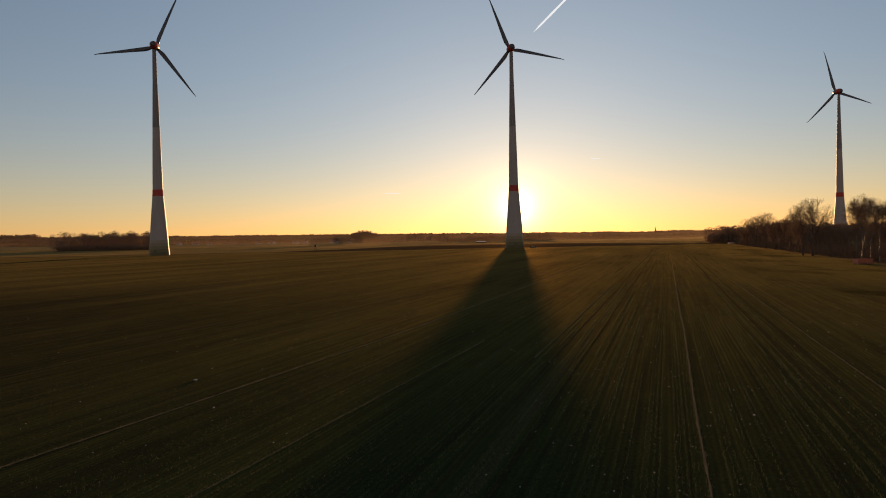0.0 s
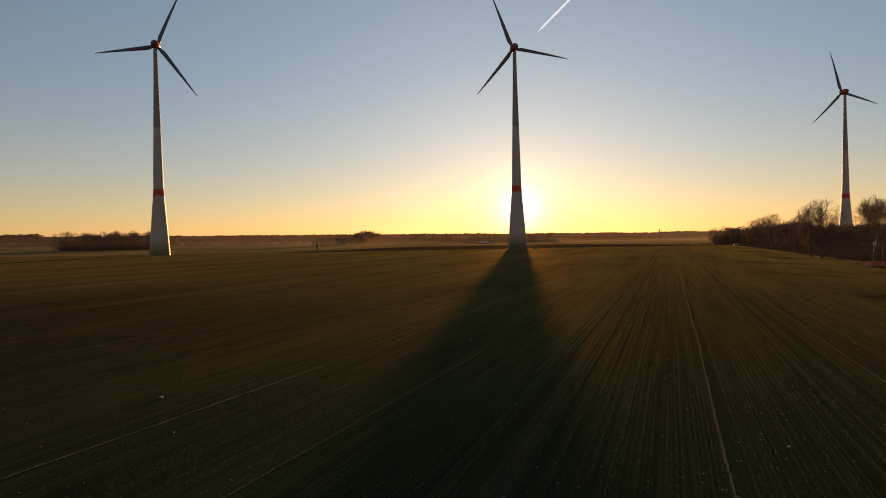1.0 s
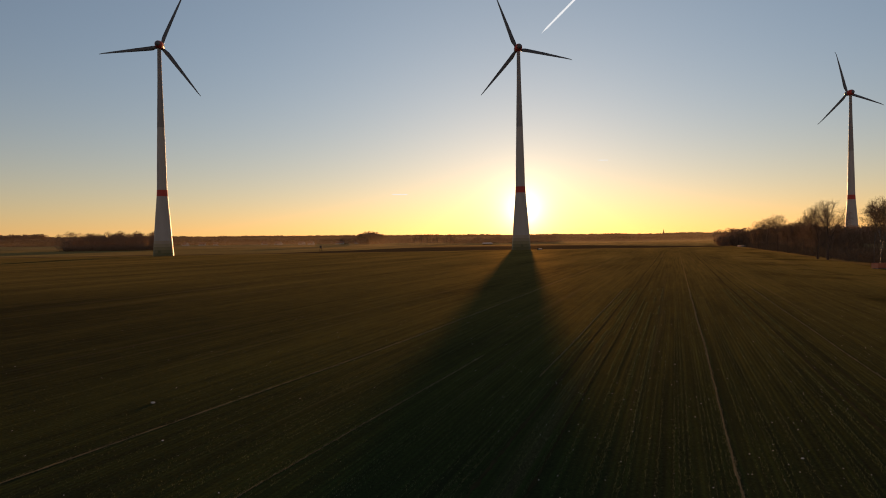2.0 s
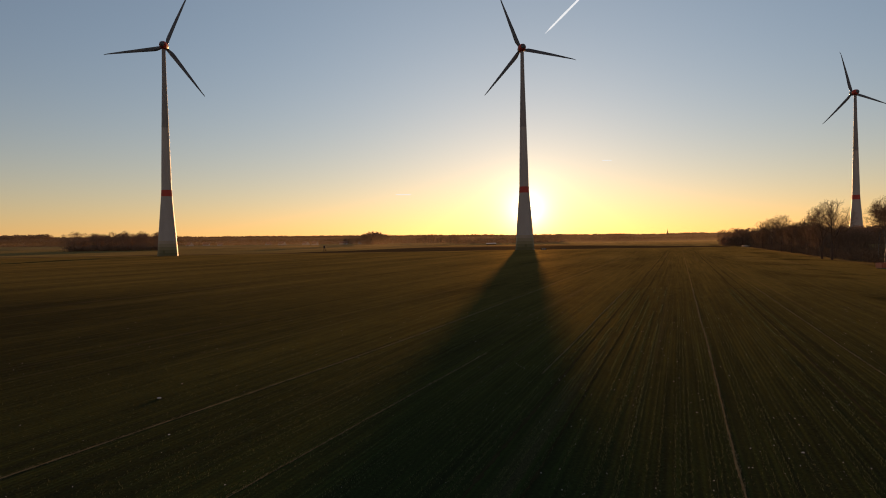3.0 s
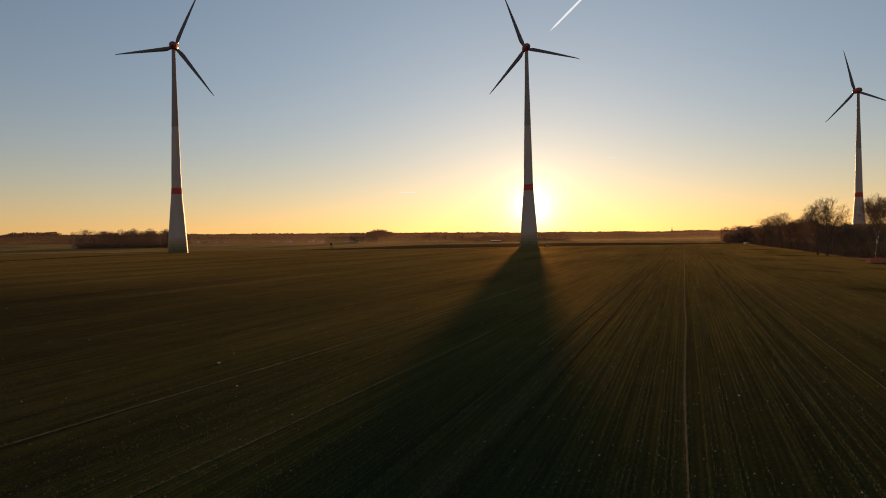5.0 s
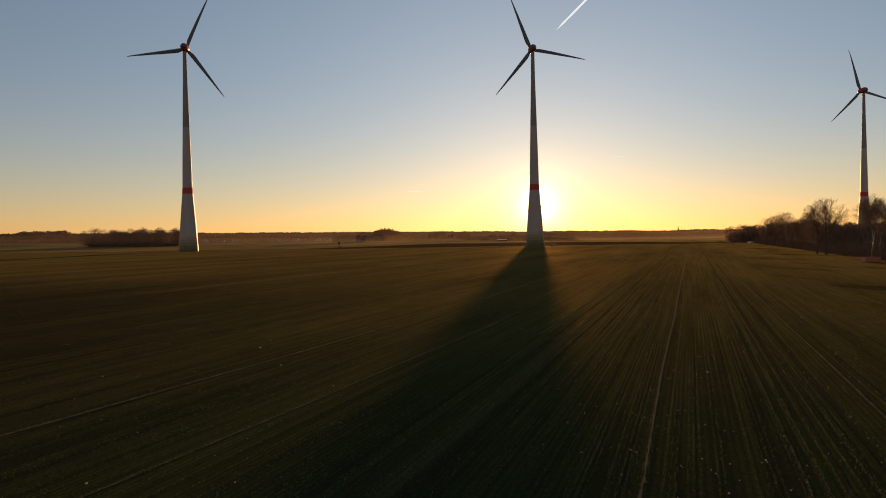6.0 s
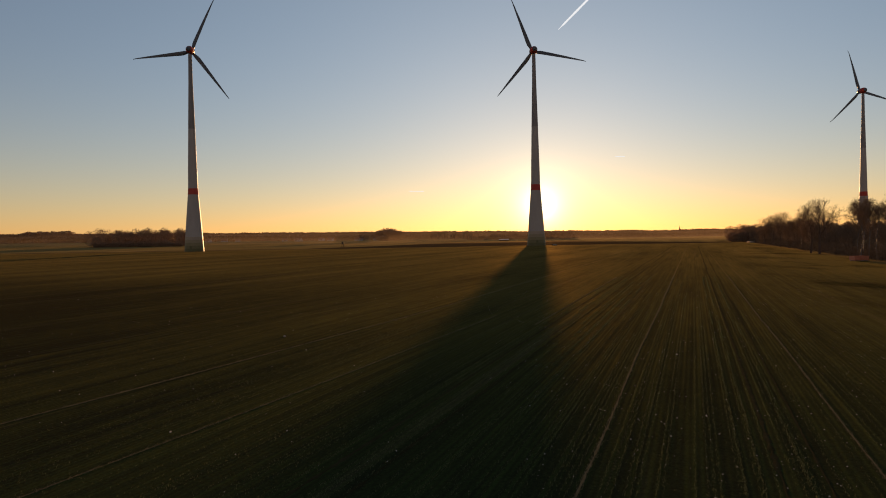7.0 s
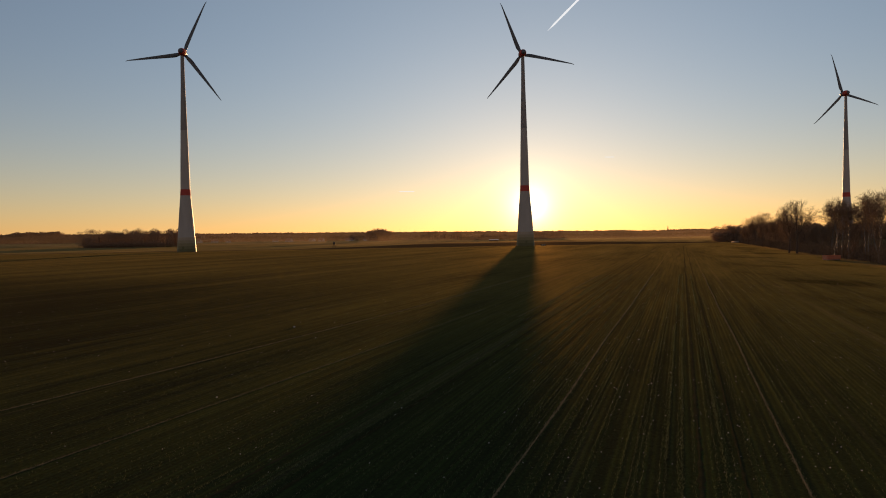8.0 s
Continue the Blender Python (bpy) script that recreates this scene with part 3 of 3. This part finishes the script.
    verts, faces = [], []
    for x, y, z, h, wd in places:
        n = len(verts)
        c = rg.normal(size=(bits, 3))
        c /= np.linalg.norm(c, axis=1)[:, None]
        c *= rg.uniform(0.25, 1.0, (bits, 1)) ** 0.5
        c[:, 0] *= wd / 2
        c[:, 1] *= wd / 2
        c[:, 2] = np.sign(c[:, 2]) * np.abs(c[:, 2]) ** flat
        c[:, 2] = z + h * (0.48 + low / 2) + c[:, 2] * h * (0.50 - low / 2)
        c[:, 0] += x
        c[:, 1] += y
        reach = (c - (x, y, z + h * 0.25)) / h + rg.normal(size=(bits, 3)) * 0.5
        reach /= np.linalg.norm(reach, axis=1)[:, None]
        size = chip * rg.uniform(0.6, 1.4, (bits, 1))
        side = np.cross(reach, rg.normal(size=(bits, 3)))
        side *= slender * size / np.linalg.norm(side, axis=1)[:, None]
        tri = np.stack([c - side, c + side, c + reach * size * 1.5], 1)
        verts += [tuple(v) for v in tri.reshape(-1, 3)]
        faces += [(n + 3 * i, n + 3 * i + 1, n + 3 * i + 2) for i in range(bits)]
        n = len(verts)
        r = 0.12 + 0.01 * h
        verts += [(x - r, y, z - 0.5), (x + r, y, z - 0.5), (x, y + r, z - 0.5), (x, y, z + h * 0.8)]
        faces += [(n, n + 1, n + 3), (n + 1, n + 2, n + 3), (n + 2, n, n + 3)]
    return tagged(new(name, mesh_from(name, verts, faces, mat)), label, "woods", kind="stuff")


def wood_line(rg, x0, x1, y, depth, h0, h1, step, wd, least=0.8, lump=0.18):
    out, x = [], x0
    while x < x1:
        f = (x - x0) / (x1 - x0)
        yy = y + rg.uniform(0, depth)
        h = (h0 + (h1 - h0) * f) * rg.uniform(least, 1.04) * (1 + lump * noise.noise((x / 90, y, 1)) + 0.4 * lump * noise.noise((x / 30, y, 4)))
        out.append((x, yy, ground_z(x, yy), h, wd * rg.uniform(0.7, 1.3)))
        x += step * rg.uniform(0.6, 1.4)
    return out


rg = np.random.RandomState(3)
places = wood_line(rg, -1500, 1300, 1420, 25, 22.0, 10.5, 3.0, 22, 0.95, 0.10) + wood_line(rg, -1500, 1300, 1380, 20, 15, 8, 4.5, 18, 0.9)
places += wood_line(rg, 66, 84, 1400, 10, 15, 15, 5, 8, 0.8) + wood_line(rg, 150, 265, 1380, 20, 14.5, 13.5, 6, 14, 0.75, 0.3) + wood_line(rg, -935, -830, 1400, 15, 24.5, 24, 4, 24, 0.93, 0.1)
clump_wood("far_woods", places, HAZED_FARWOOD, "long line of bare brown woods along the horizon", 4, 300, 1.2, 0.95, 0.0, 0.6)
places = (wood_line(rg, -466, -350, 820, 50, 24.5, 23, 4.2, 12, 0.82, 0.40) + wood_line(rg, -462, -350, 868, 15, 22, 21, 4.0, 10, 0.85, 0.3)
          + wood_line(rg, -476, -462, 835, 30, 13, 17, 3.5, 9) + wood_line(rg, -458, -346, 815, 15, 6, 6, 3.2, 7))
clump_wood("wood_lot", places, HAZED_DARKWOOD, "dark dense wood lot on the far side of the field", 6, 900, 0.55, 0.5, 0.02)
places = wood_line(rg, -150, -112, 1150, 30, 20, 19, 2.5, 12) + wood_line(rg, 4, 170, 1100, 40, 11, 12, 4.5, 11, 0.75, 0.4)
clump_wood("copse", places, HAZED_FARWOOD, "copse of bare brown trees in the far meadows", 7, 480, 1.0, 0.6)
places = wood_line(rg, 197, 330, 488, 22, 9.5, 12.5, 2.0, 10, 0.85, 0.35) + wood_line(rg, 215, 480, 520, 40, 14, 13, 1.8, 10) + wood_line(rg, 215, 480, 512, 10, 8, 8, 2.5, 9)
clump_wood("woodland", places, HAZED_DARKWOOD, "dark woodland behind the row of trees", 8, 700, 0.65, 0.34)
places = []
y = 112.0
while y < 470:
    for depth in (2, 7, 12, 18):
        if 196 < y < 224 and depth > 2:
            continue
        x = row_x(y) + depth + rg.uniform(-2, 2)
        h = rg.uniform(1.0, 3.6)
        places.append((x, y, ground_z(x, y), h, rg.uniform(3, 5)))
    y += rg.uniform(1.0, 1.6)
clump_wood("undergrowth", places, BRUSH, "tangled leafless undergrowth beneath the tree row", 9, 110, 0.8, 0.04)


def thicket(seed, count):
    """Thin leafless saplings, each a crooked stem with short upright twigs, filling the belt under the trees."""
    rnd = random.Random(seed)
    verts, faces = [], []
    for _ in range(count):
        y = rnd.uniform(112, 470)
        x = row_x(y) + rnd.uniform(3, 24)
        if 196 < y < 224 and rnd.random() < 0.7:
            continue
        h = rnd.uniform(3.5, 8.5)
        base = Vector((x, y, ground_z(x, y) - 0.1))
        for q, d, r in limb(rnd, verts, faces, base, Vector((rnd.gauss(0, 0.08), rnd.gauss(0, 0.08), 1)), h, rnd.uniform(0.04, 0.09), 3, 4, 0.1, 0.07):
            for _ in range(4):
                w = (side_way(rnd, d, rnd.uniform(0.3, 0.8)) + Vector((0, 0, 0.5))).normalized()
                tube(verts, faces, q, q + w * h * rnd.uniform(0.10, 0.24), 0.022, 0.008, 3)
    return tagged(new("thicket", mesh_from("thicket", verts, faces, TWIG)), "thicket of thin leafless saplings under the tree row", "thicket", kind="stuff")


thicket(17, 1300)


# ------------------------------------------------------------ evening mist over the meadows
def mist_material():
    """Thin haze: nearly clear, scattering a little of the sun that shines through it; it thins out upwards and in drifts."""
    m, t = material("thin_mist")
    pos = node(t, "ShaderNodeNewGeometry").outputs["Position"]
    local = node(t, "ShaderNodeTexCoord").outputs["Generated"]
    height = node(t, "ShaderNodeSeparateXYZ", Vector=local).outputs["Z"]
    drift = node(t, "ShaderNodeTexNoise", Vector=node(t, "ShaderNodeMapping", Vector=pos, Scale=(0.006, 0.006, 0.05)).outputs[0], Scale=1.0, Detail=4.0).outputs["Fac"]
    fade = calc(t, "POWER", calc(t, "SUBTRACT", 1.0, height, clamp=True), 1.6)
    dense = calc(t, "MULTIPLY", calc(t, "MULTIPLY", fade, drift), 0.115)
    clear = node(t, "ShaderNodeBsdfTransparent")
    veil = node(t, "ShaderNodeBsdfTranslucent", Color=(0.95, 0.68, 0.42, 1))
    finish(t, node(t, "ShaderNodeMixShader", i0=dense, i1=clear.outputs[0], i2=veil.outputs[0]).outputs[0])
    return m


MIST = mist_material()
for k, (y, high, west) in enumerate(((680, 10, -270), (910, 17, -1200), (1040, 22, -1800), (1250, 28, -1800))):
    verts, faces = [], []
    for i in range(121):
        x = west + (1800 - west) * i / 120
        yy = y + 25 * noise.noise((x / 260, k, 2)) + 0.05 * abs(x)
        top = high * ease(0, 150, x - west)
        for j in range(4):
            verts.append((x, yy + 3 * j, ground_z(x, yy) + top * j / 3 - 0.5))
        if i:
            a = 4 * (i - 1)
            faces += [(a + j, a + j + 1, a + j + 5, a + j + 4) for j in range(3)]
    tagged(new("mist", mesh_from("mist", verts, faces, MIST, True)), "thin evening mist drifting over the far meadows", "mist", kind="stuff")

# ------------------------------------------------------------ condensation trails
def trail(points, radius, label, seed):
    verts, faces = [], []
    a, b = Vector(points[0]), Vector(points[1])
    bits, sides = 40, 8
    d = (b - a).normalized()
    u = d.orthogonal().normalized()
    v = d.cross(u)
    for i in range(bits + 1):
        f = i / bits
        r = radius * (0.15 + 0.85 * ease(0, 0.12, f)) * (1 + 0.25 * noise.noise((f * 9, seed, 0)))
        r *= 0.2 + 0.8 * ease(0, 0.06, 1 - f)
        for k in range(sides):
            t = 2 * math.pi * k / sides
            verts.append(a.lerp(b, f) + u * (r * math.cos(t)) + v * (r * math.sin(t)))
    for i in range(bits):
        for k in range(sides):
            faces.append((i * sides + k, i * sides + (k + 1) % sides, (i + 1) * sides + (k + 1) % sides, (i + 1) * sides + k))
    return tagged(new("contrail", mesh_from("contrail", verts, faces, CLOUD, True)), label, "contrail", kind="structure")


trail(((588, 4300, 1277), (1010, 4300, 1690)), 6.0, "bright white condensation trail in the evening sky", 1)
trail(((-357, 4300, 296), (-258, 4300, 294)), 1.8, "short faint condensation trail low in the sky", 2)
trail(((927, 4300, 487), (990, 4300, 486)), 1.8, "short faint condensation trail low in the sky", 3)


# ------------------------------------------------------------ young crop, stones
def quick_mesh(name, verts, size, mat):
    """A mesh of loose polygons of `size` corners each, from an array of corners."""
    me = bpy.data.meshes.new(name)
    n = len(verts) // size
    me.vertices.add(len(verts))
    me.vertices.foreach_set("co", np.ascontiguousarray(verts, dtype=np.float32).ravel())
    me.loops.add(n * size)
    me.loops.foreach_set("vertex_index", np.arange(n * size, dtype=np.int32))
    me.polygons.add(n)
    me.polygons.foreach_set("loop_start", np.arange(n, dtype=np.int32) * size)
    me.update(calc_edges=True)
    me.validate()
    me.materials.append(mat)
    return me


def crop_blades(rg, S, L, blades):
    """Short leaning blades at the places S across and L along the drill rows."""
    X = np.repeat(across.x * S + along.x * L, blades)
    Y = np.repeat(across.y * S + along.y * L, blades)
    m = X.size
    a = rg.uniform(0, 2 * math.pi, m)
    reach, height = rg.uniform(0.015, 0.06, m), rg.uniform(0.025, 0.075, m)
    half = rg.uniform(0.0025, 0.0055, m)
    X, Y = X + rg.normal(0, 0.02, m), Y + rg.normal(0, 0.02, m)
    corners = np.empty((m, 3, 3))
    corners[:, 0] = np.stack([X - half * np.sin(a), Y + half * np.cos(a), np.zeros(m)], 1)
    corners[:, 1] = np.stack([X + half * np.sin(a), Y - half * np.cos(a), np.zeros(m)], 1)
    corners[:, 2] = np.stack([X + reach * np.cos(a), Y + reach * np.sin(a), height], 1)
    return corners.reshape(-1, 3)


def crop_rows():
    """Young cereal in drill rows: some rows stand thick and unbroken, the rest thin and patchy."""
    rg = np.random.RandomState(21)
    out = []
    for share, step, thin in ((0.45, 0.05, 0.95), (1.0, 0.36, 0.35)):
        s = np.arange(-110, 70, 0.17)
        s = s[rg.uniform(size=s.size) < share]
        l = np.arange(-30, 125, step)
        S, L = (g.ravel() for g in np.meshgrid(s, l))
        phase = np.tile(rg.uniform(0, 6.28, s.size), l.size)
        S = S + rg.normal(0, 0.018, S.size)
        L = L + rg.uniform(-0.5, 0.5, L.size) * step
        X, Y = across.x * S + along.x * L, across.y * S + along.y * L
        patchy = np.clip(1.05 + X / 18, 0.12, 1.0) * np.clip(1.3 - S / 14, 0.45, 1.0) * (0.65 + 0.35 * np.sin(S * 0.9 + 1.7 * np.sin(L * 0.11)) * np.sin(L * 0.23 + phase))
        keep = (Y > -4) & (Y < 100) & (np.abs(X) < 0.68 * (Y + 20) + 5)
        keep &= rg.uniform(size=S.size) < thin * np.clip(1.2 - Y / 80, 0.2, 0.95) * patchy
        for rut in (-5.95, -4.4, 7.05, 8.2, 1.42):
            keep &= np.abs(S - rut) > 0.2
        out.append(crop_blades(rg, S[keep], L[keep], 2))
    # thicker rows beside the wheel ruts
    for s in (-7.1, -6.75, -5.75, -5.4, -5.05, -4.0, -3.55, -2.8, -2.1, 5.9, 6.4, 7.7):
        L = rg.uniform(-15, 110, 3600)
        S = s + rg.normal(0, 0.022, L.size)
        keep = np.sin(L * 0.31 + 5 * s) + np.sin(L * 0.083 + s) > -0.6
        out.append(crop_blades(rg, S[keep], L[keep], 2))
    me = quick_mesh("young_crop", np.concatenate(out), 3, SHOOT)
    return tagged(new("young_crop", me), "young winter cereal shoots in drill rows", "crop", kind="stuff")


crop_rows()


def bank_stubble():
    """Dead stalks standing along the narrow pale banks."""
    rg = np.random.RandomState(23)
    out = []
    for s, wide, l0, l1, bend in ((1.42, 0.05, -40, 110, 0), (9.8, 0.035, -40, 110, 0), (-19.8, 0.07, -30, 120, 2.3), (-12.2, 0.04, -20, 48, 1.4), (-7.5, 0.03, 42, 105, 0)):
        L = rg.uniform(l0, l1, int(45 * (l1 - l0)))
        S = s - bend * np.clip(1 - L / 60, 0, None) ** 1.5 + rg.normal(0, wide, L.size)
        S += np.array([0.12 * noise.noise((l / 22, {1.42: 1, 9.8: 2, -19.8: 3, -12.2: 4, -7.5: 9}[s], 0)) for l in L])
        out.append(crop_blades(rg, S, L, 2))
    me = quick_mesh("dead_stubble", np.concatenate(out), 3, STUBBLE)
    return tagged(new("dead_stubble", me), "pale dead stalks along the narrow banks", "stubble", kind="stuff")


bank_stubble()


def stone_points(rg, size):
    bm = bmesh.new()
    bmesh.ops.create_icosphere(bm, subdivisions=1, radius=size)
    k = rg.uniform(0.6, 1.2, 3) * (1, 1, 0.6)
    pts = [Vector((v.co.x * k[0], v.co.y * k[1], v.co.z * k[2])) * rg.uniform(0.75, 1.15) for v in bm.verts]
    idx = [tuple(v.index for v in f.verts) for f in bm.faces]
    bm.free()
    return pts, idx


rg = np.random.RandomState(31)
verts, faces = [], []
for _ in range(2600):
    y = rg.uniform(-3, 75)
    x = rg.uniform(-1, 1) * (0.68 * (y + 20) + 4)
    if x < 2 and rg.uniform() < 0.8:
        continue
    pts, idx = stone_points(rg, rg.uniform(0.010, 0.028))
    n = len(verts)
    verts += [p + Vector((x, y, 0.02)) for p in pts]
    faces += [tuple(n + i for i in f) for f in idx]
tagged(new("field_stones", mesh_from("field_stones", verts, faces, STONE)), "small pale stones scattered over the soil", "stones", kind="stuff")
for x, y, size in ((-13.22, 37.3, 0.11), (-10.9, 12.11, 0.06), (-10.14, 31.03, 0.045), (12.84, 27.9, 0.05), (7.6, 11.16, 0.045), (9.8, 13.95, 0.04)):
    pts, idx = stone_points(rg, size)
    ob = new("stone", mesh_from("stone", pts, idx, STONE))
    ob.location = (x, y, size * 0.3)
    tagged(ob, "pale stone lying on the crop field", "stone", "loose stones on the field")


# ------------------------------------------------------------ things at the field's edges
def skip_container(at):
    """A long low open container of ribbed sheet steel on two skids."""
    root = thing("container", "long low faded red steel container beside bare trees", "container", at=at)
    length, wide, high = 3.4, 2.0, 1.1
    bm = bmesh.new()
    box(bm, (length, wide, 0.10), (0, 0, 0.22), 0.01)
    part("floor", bm, RUST, root)
    for sy in (-1, 1):
        bm = bmesh.new()
        box(bm, (length, 0.06, high - 0.25), (0, sy * (wide / 2 - 0.03), 0.25 + (high - 0.25) / 2), 0.01)
        side = part("side_panel", bm, RUST, root)
        for k in range(7):
            bm = bmesh.new()
            box(bm, (0.09, 0.07, high - 0.30), (-length / 2 + 0.25 + k * 0.483, sy * (wide / 2 + 0.038), 0.25 + (high - 0.30) / 2), 0.012)
            part("rib", bm, RUST, side)
        bm = bmesh.new()
        box(bm, (length + 0.08, 0.12, 0.10), (0, sy * wide / 2, high + 0.05), 0.02)
        part("top_rail", bm, RUST, root)
        bm = bmesh.new()
        box(bm, (length, 0.15, 0.17), (0, sy * 0.6, 0.085), 0.02)
        part("skid", bm, STEEL, root)
    for sx in (-1, 1):
        bm = bmesh.new()
        box(bm, (0.06, wide - 0.13, high - 0.25), (sx * (length / 2 - 0.03), 0, 0.25 + (high - 0.25) / 2), 0.01)
        part("end_panel", bm, RUST, root)
    return root


skip_container(Matrix.Translation((91.9, 150.5, 0)) @ Matrix.Rotation(radians(4), 4, "Z"))


def wrapped_bale(at):
    """A round bale lying on its side in white stretch film."""
    bm = lathe([(0.05, -0.62), (0.48, -0.63), (0.60, -0.54), (0.63, -0.2), (0.62, 0.2), (0.60, 0.54), (0.48, 0.63), (0.05, 0.62)], 20)
    bmesh.ops.transform(bm, matrix=Matrix.Rotation(radians(90), 4, "Y"), verts=bm.verts)
    for v in bm.verts:
        v.co.z = max(v.co.z, -0.57)
    bmesh.ops.recalc_face_normals(bm, faces=bm.faces)
    me = bpy.data.meshes.new("silage_bale")
    bm.to_mesh(me)
    bm.free()
    me.materials.append(WHITE)
    ob = new("silage_bale", me)
    ob.matrix_world = at
    return tagged(ob, "round silage bale wrapped in white film on grass", "bale", "bales by the trees")


for k in range(4):
    x, y = 187.5 + 1.35 * k, 452 + 0.3 * k
    wrapped_bale(Matrix.Translation((x, y, ground_z(x, y) + 0.56)) @ Matrix.Rotation(0.15 * k, 4, "X"))


def high_seat(at):
    """A hunter's timber cabin on four splayed legs with a ladder."""
    root = thing("high_seat", "dark timber hunting stand on stilts in open field", "hunting stand", at=at)
    bm = bmesh.new()
    box(bm, (1.5, 1.5, 1.7), (0, 0, 3.45), 0.03)
    cabin = part("cabin", bm, TIMBER, root)
    bm = bmesh.new()
    box(bm, (1.9, 2.0, 0.10), (0, 0, 4.38), 0.02, Matrix.Rotation(radians(7), 4, "X"))
    part("roof", bm, TIMBER, root)
    for sx, sy in ((-1, -1), (-1, 1), (1, -1), (1, 1)):
        v, f = [], []
        tube(v, f, Vector((sx * 1.05, sy * 1.05, -0.1)), Vector((sx * 0.66, sy * 0.66, 2.62)), 0.09, 0.07, 6)
        part("leg", mesh_from("leg", v, f, TIMBER), TIMBER, root)
    bm = bmesh.new()
    box(bm, (0.8, 0.03, 0.4), (0, -0.755, 3.75))
    part("window", bm, GLASS, cabin, "dark window opening")
    for sx in (-0.25, 0.25):
        v, f = [], []
        tube(v, f, Vector((sx, 1.9, -0.1)), Vector((sx, 0.80, 2.7)), 0.04, 0.04, 5)
        part("ladder_rail", mesh_from("ladder_rail", v, f, TIMBER), TIMBER, root)
    for k in range(8):
        t = (k + 0.5) / 8
        v, f = [], []
        tube(v, f, Vector((-0.25, 1.9 - 1.1 * t, -0.1 + 2.8 * t)), Vector((0.25, 1.9 - 1.1 * t, -0.1 + 2.8 * t)), 0.025, 0.025, 5)
        part("rung", mesh_from("rung", v, f, TIMBER), TIMBER, root)
    return root


high_seat(Matrix.Translation((-101, 548, ground_z(-101, 548))))


def house(x, y, long, deep, eaves, ridge, turn, wall_mat, roof_mat, label, category="house", name="house"):
    """A gabled building with an overhanging roof."""
    root = thing(name, label, category, "far buildings", Matrix.Translation((x, y, ground_z(x, y) - 0.2)) @ Matrix.Rotation(turn, 4, "Z"))
    bm = bmesh.new()
    pts = [(-deep / 2, 0), (deep / 2, 0), (deep / 2, eaves), (0, ridge), (-deep / 2, eaves)]
    ends = [[bm.verts.new((sx * long / 2, a, b)) for a, b in pts] for sx in (-1, 1)]
    bm.faces.new(ends[0])
    bm.faces.new(ends[1][::-1])
    for k in range(5):
        bm.faces.new((ends[0][k], ends[0][(k + 1) % 5], ends[1][(k + 1) % 5], ends[1][k]))
    wall = part("wall", bm, wall_mat, root)
    slope = math.atan2(ridge - eaves, deep / 2)
    run = math.hypot(ridge - eaves, deep / 2) + 0.5
    for sy in (-1, 1):
        bm = bmesh.new()
        mid = Vector((0, sy * math.cos(slope) * run / 2, ridge + 0.12 - math.sin(slope) * run / 2))
        box(bm, (long + 0.8, run, 0.2), mid, 0.0, Matrix.Rotation(-sy * slope, 4, "X"))
        part("roof_slope", bm, roof_mat, root)
    if name == "house":
        bm = bmesh.new()
        box(bm, (0.7, 0.7, 1.8), (long * 0.2, 0.6, ridge + 0.4), 0.03)
        part("chimney", bm, TILES, root)
        for k in (-1, 0, 1):
            bm = bmesh.new()
            box(bm, (1.1, 0.08, 1.3), (k * long * 0.28, -deep / 2 - 0.02, 1.9))
            part("window", bm, GLASS, wall, "dark window pane")
    return root


rnd = random.Random(9)
for x, y in ((-455, 1190), (-438, 1222), (-405, 1196), (-331, 1235), (-296, 1195), (-262, 1228), (-238, 1190), (-191, 1205), (-166, 1240)):
    house(x, y, rnd.uniform(8, 14), rnd.uniform(7, 9), rnd.uniform(2.6, 3.6), rnd.uniform(5.0, 7.0), rnd.uniform(-0.7, 0.7), PLASTER, TILES,
          "pale plastered house with tiled gable roof in distant village")
house(50, 905, 12, 6, 1.6, 2.3, 0.05, TIMBER, SHEET, "low shed with pale sheet roof in the meadows", "shed", "shed")


def kiosk(at):
    root = thing("transformer_kiosk", "low dark transformer kiosk with pale roof beside turbine foot", "kiosk", at=at)
    bm = bmesh.new()
    box(bm, (3.4, 1.6, 0.72), (0, 0, 0.36), 0.04)
    part("body", bm, TIMBER, root)
    bm = bmesh.new()
    box(bm, (3.6, 1.8, 0.12), (0, 0, 0.78), 0.03)
    part("roof", bm, PLASTER, root)
    for k in (-1, 1):
        bm = bmesh.new()
        box(bm, (1.2, 0.05, 0.56), (k * 0.75, -0.815, 0.35), 0.01)
        part("door", bm, STEEL, root, "grey steel door")
    return root


kiosk(Matrix.Translation((62.0, 474, 0)) @ Matrix.Rotation(0.2, 4, "Z"))


def church(x, y):
    root = thing("church", "church tower with pointed spire on the horizon", "church", at=Matrix.Translation((x, y, ground_z(x, y))))
    bm = bmesh.new()
    box(bm, (3.4, 3.4, 14), (0, 0, 7), 0.1)
    part("tower", bm, TIMBER, root)
    part("spire", lathe([(2.1, 14), (1.4, 16), (0.1, 23.5)], 8), TIMBER, root)
    return root


church(463, 1500)
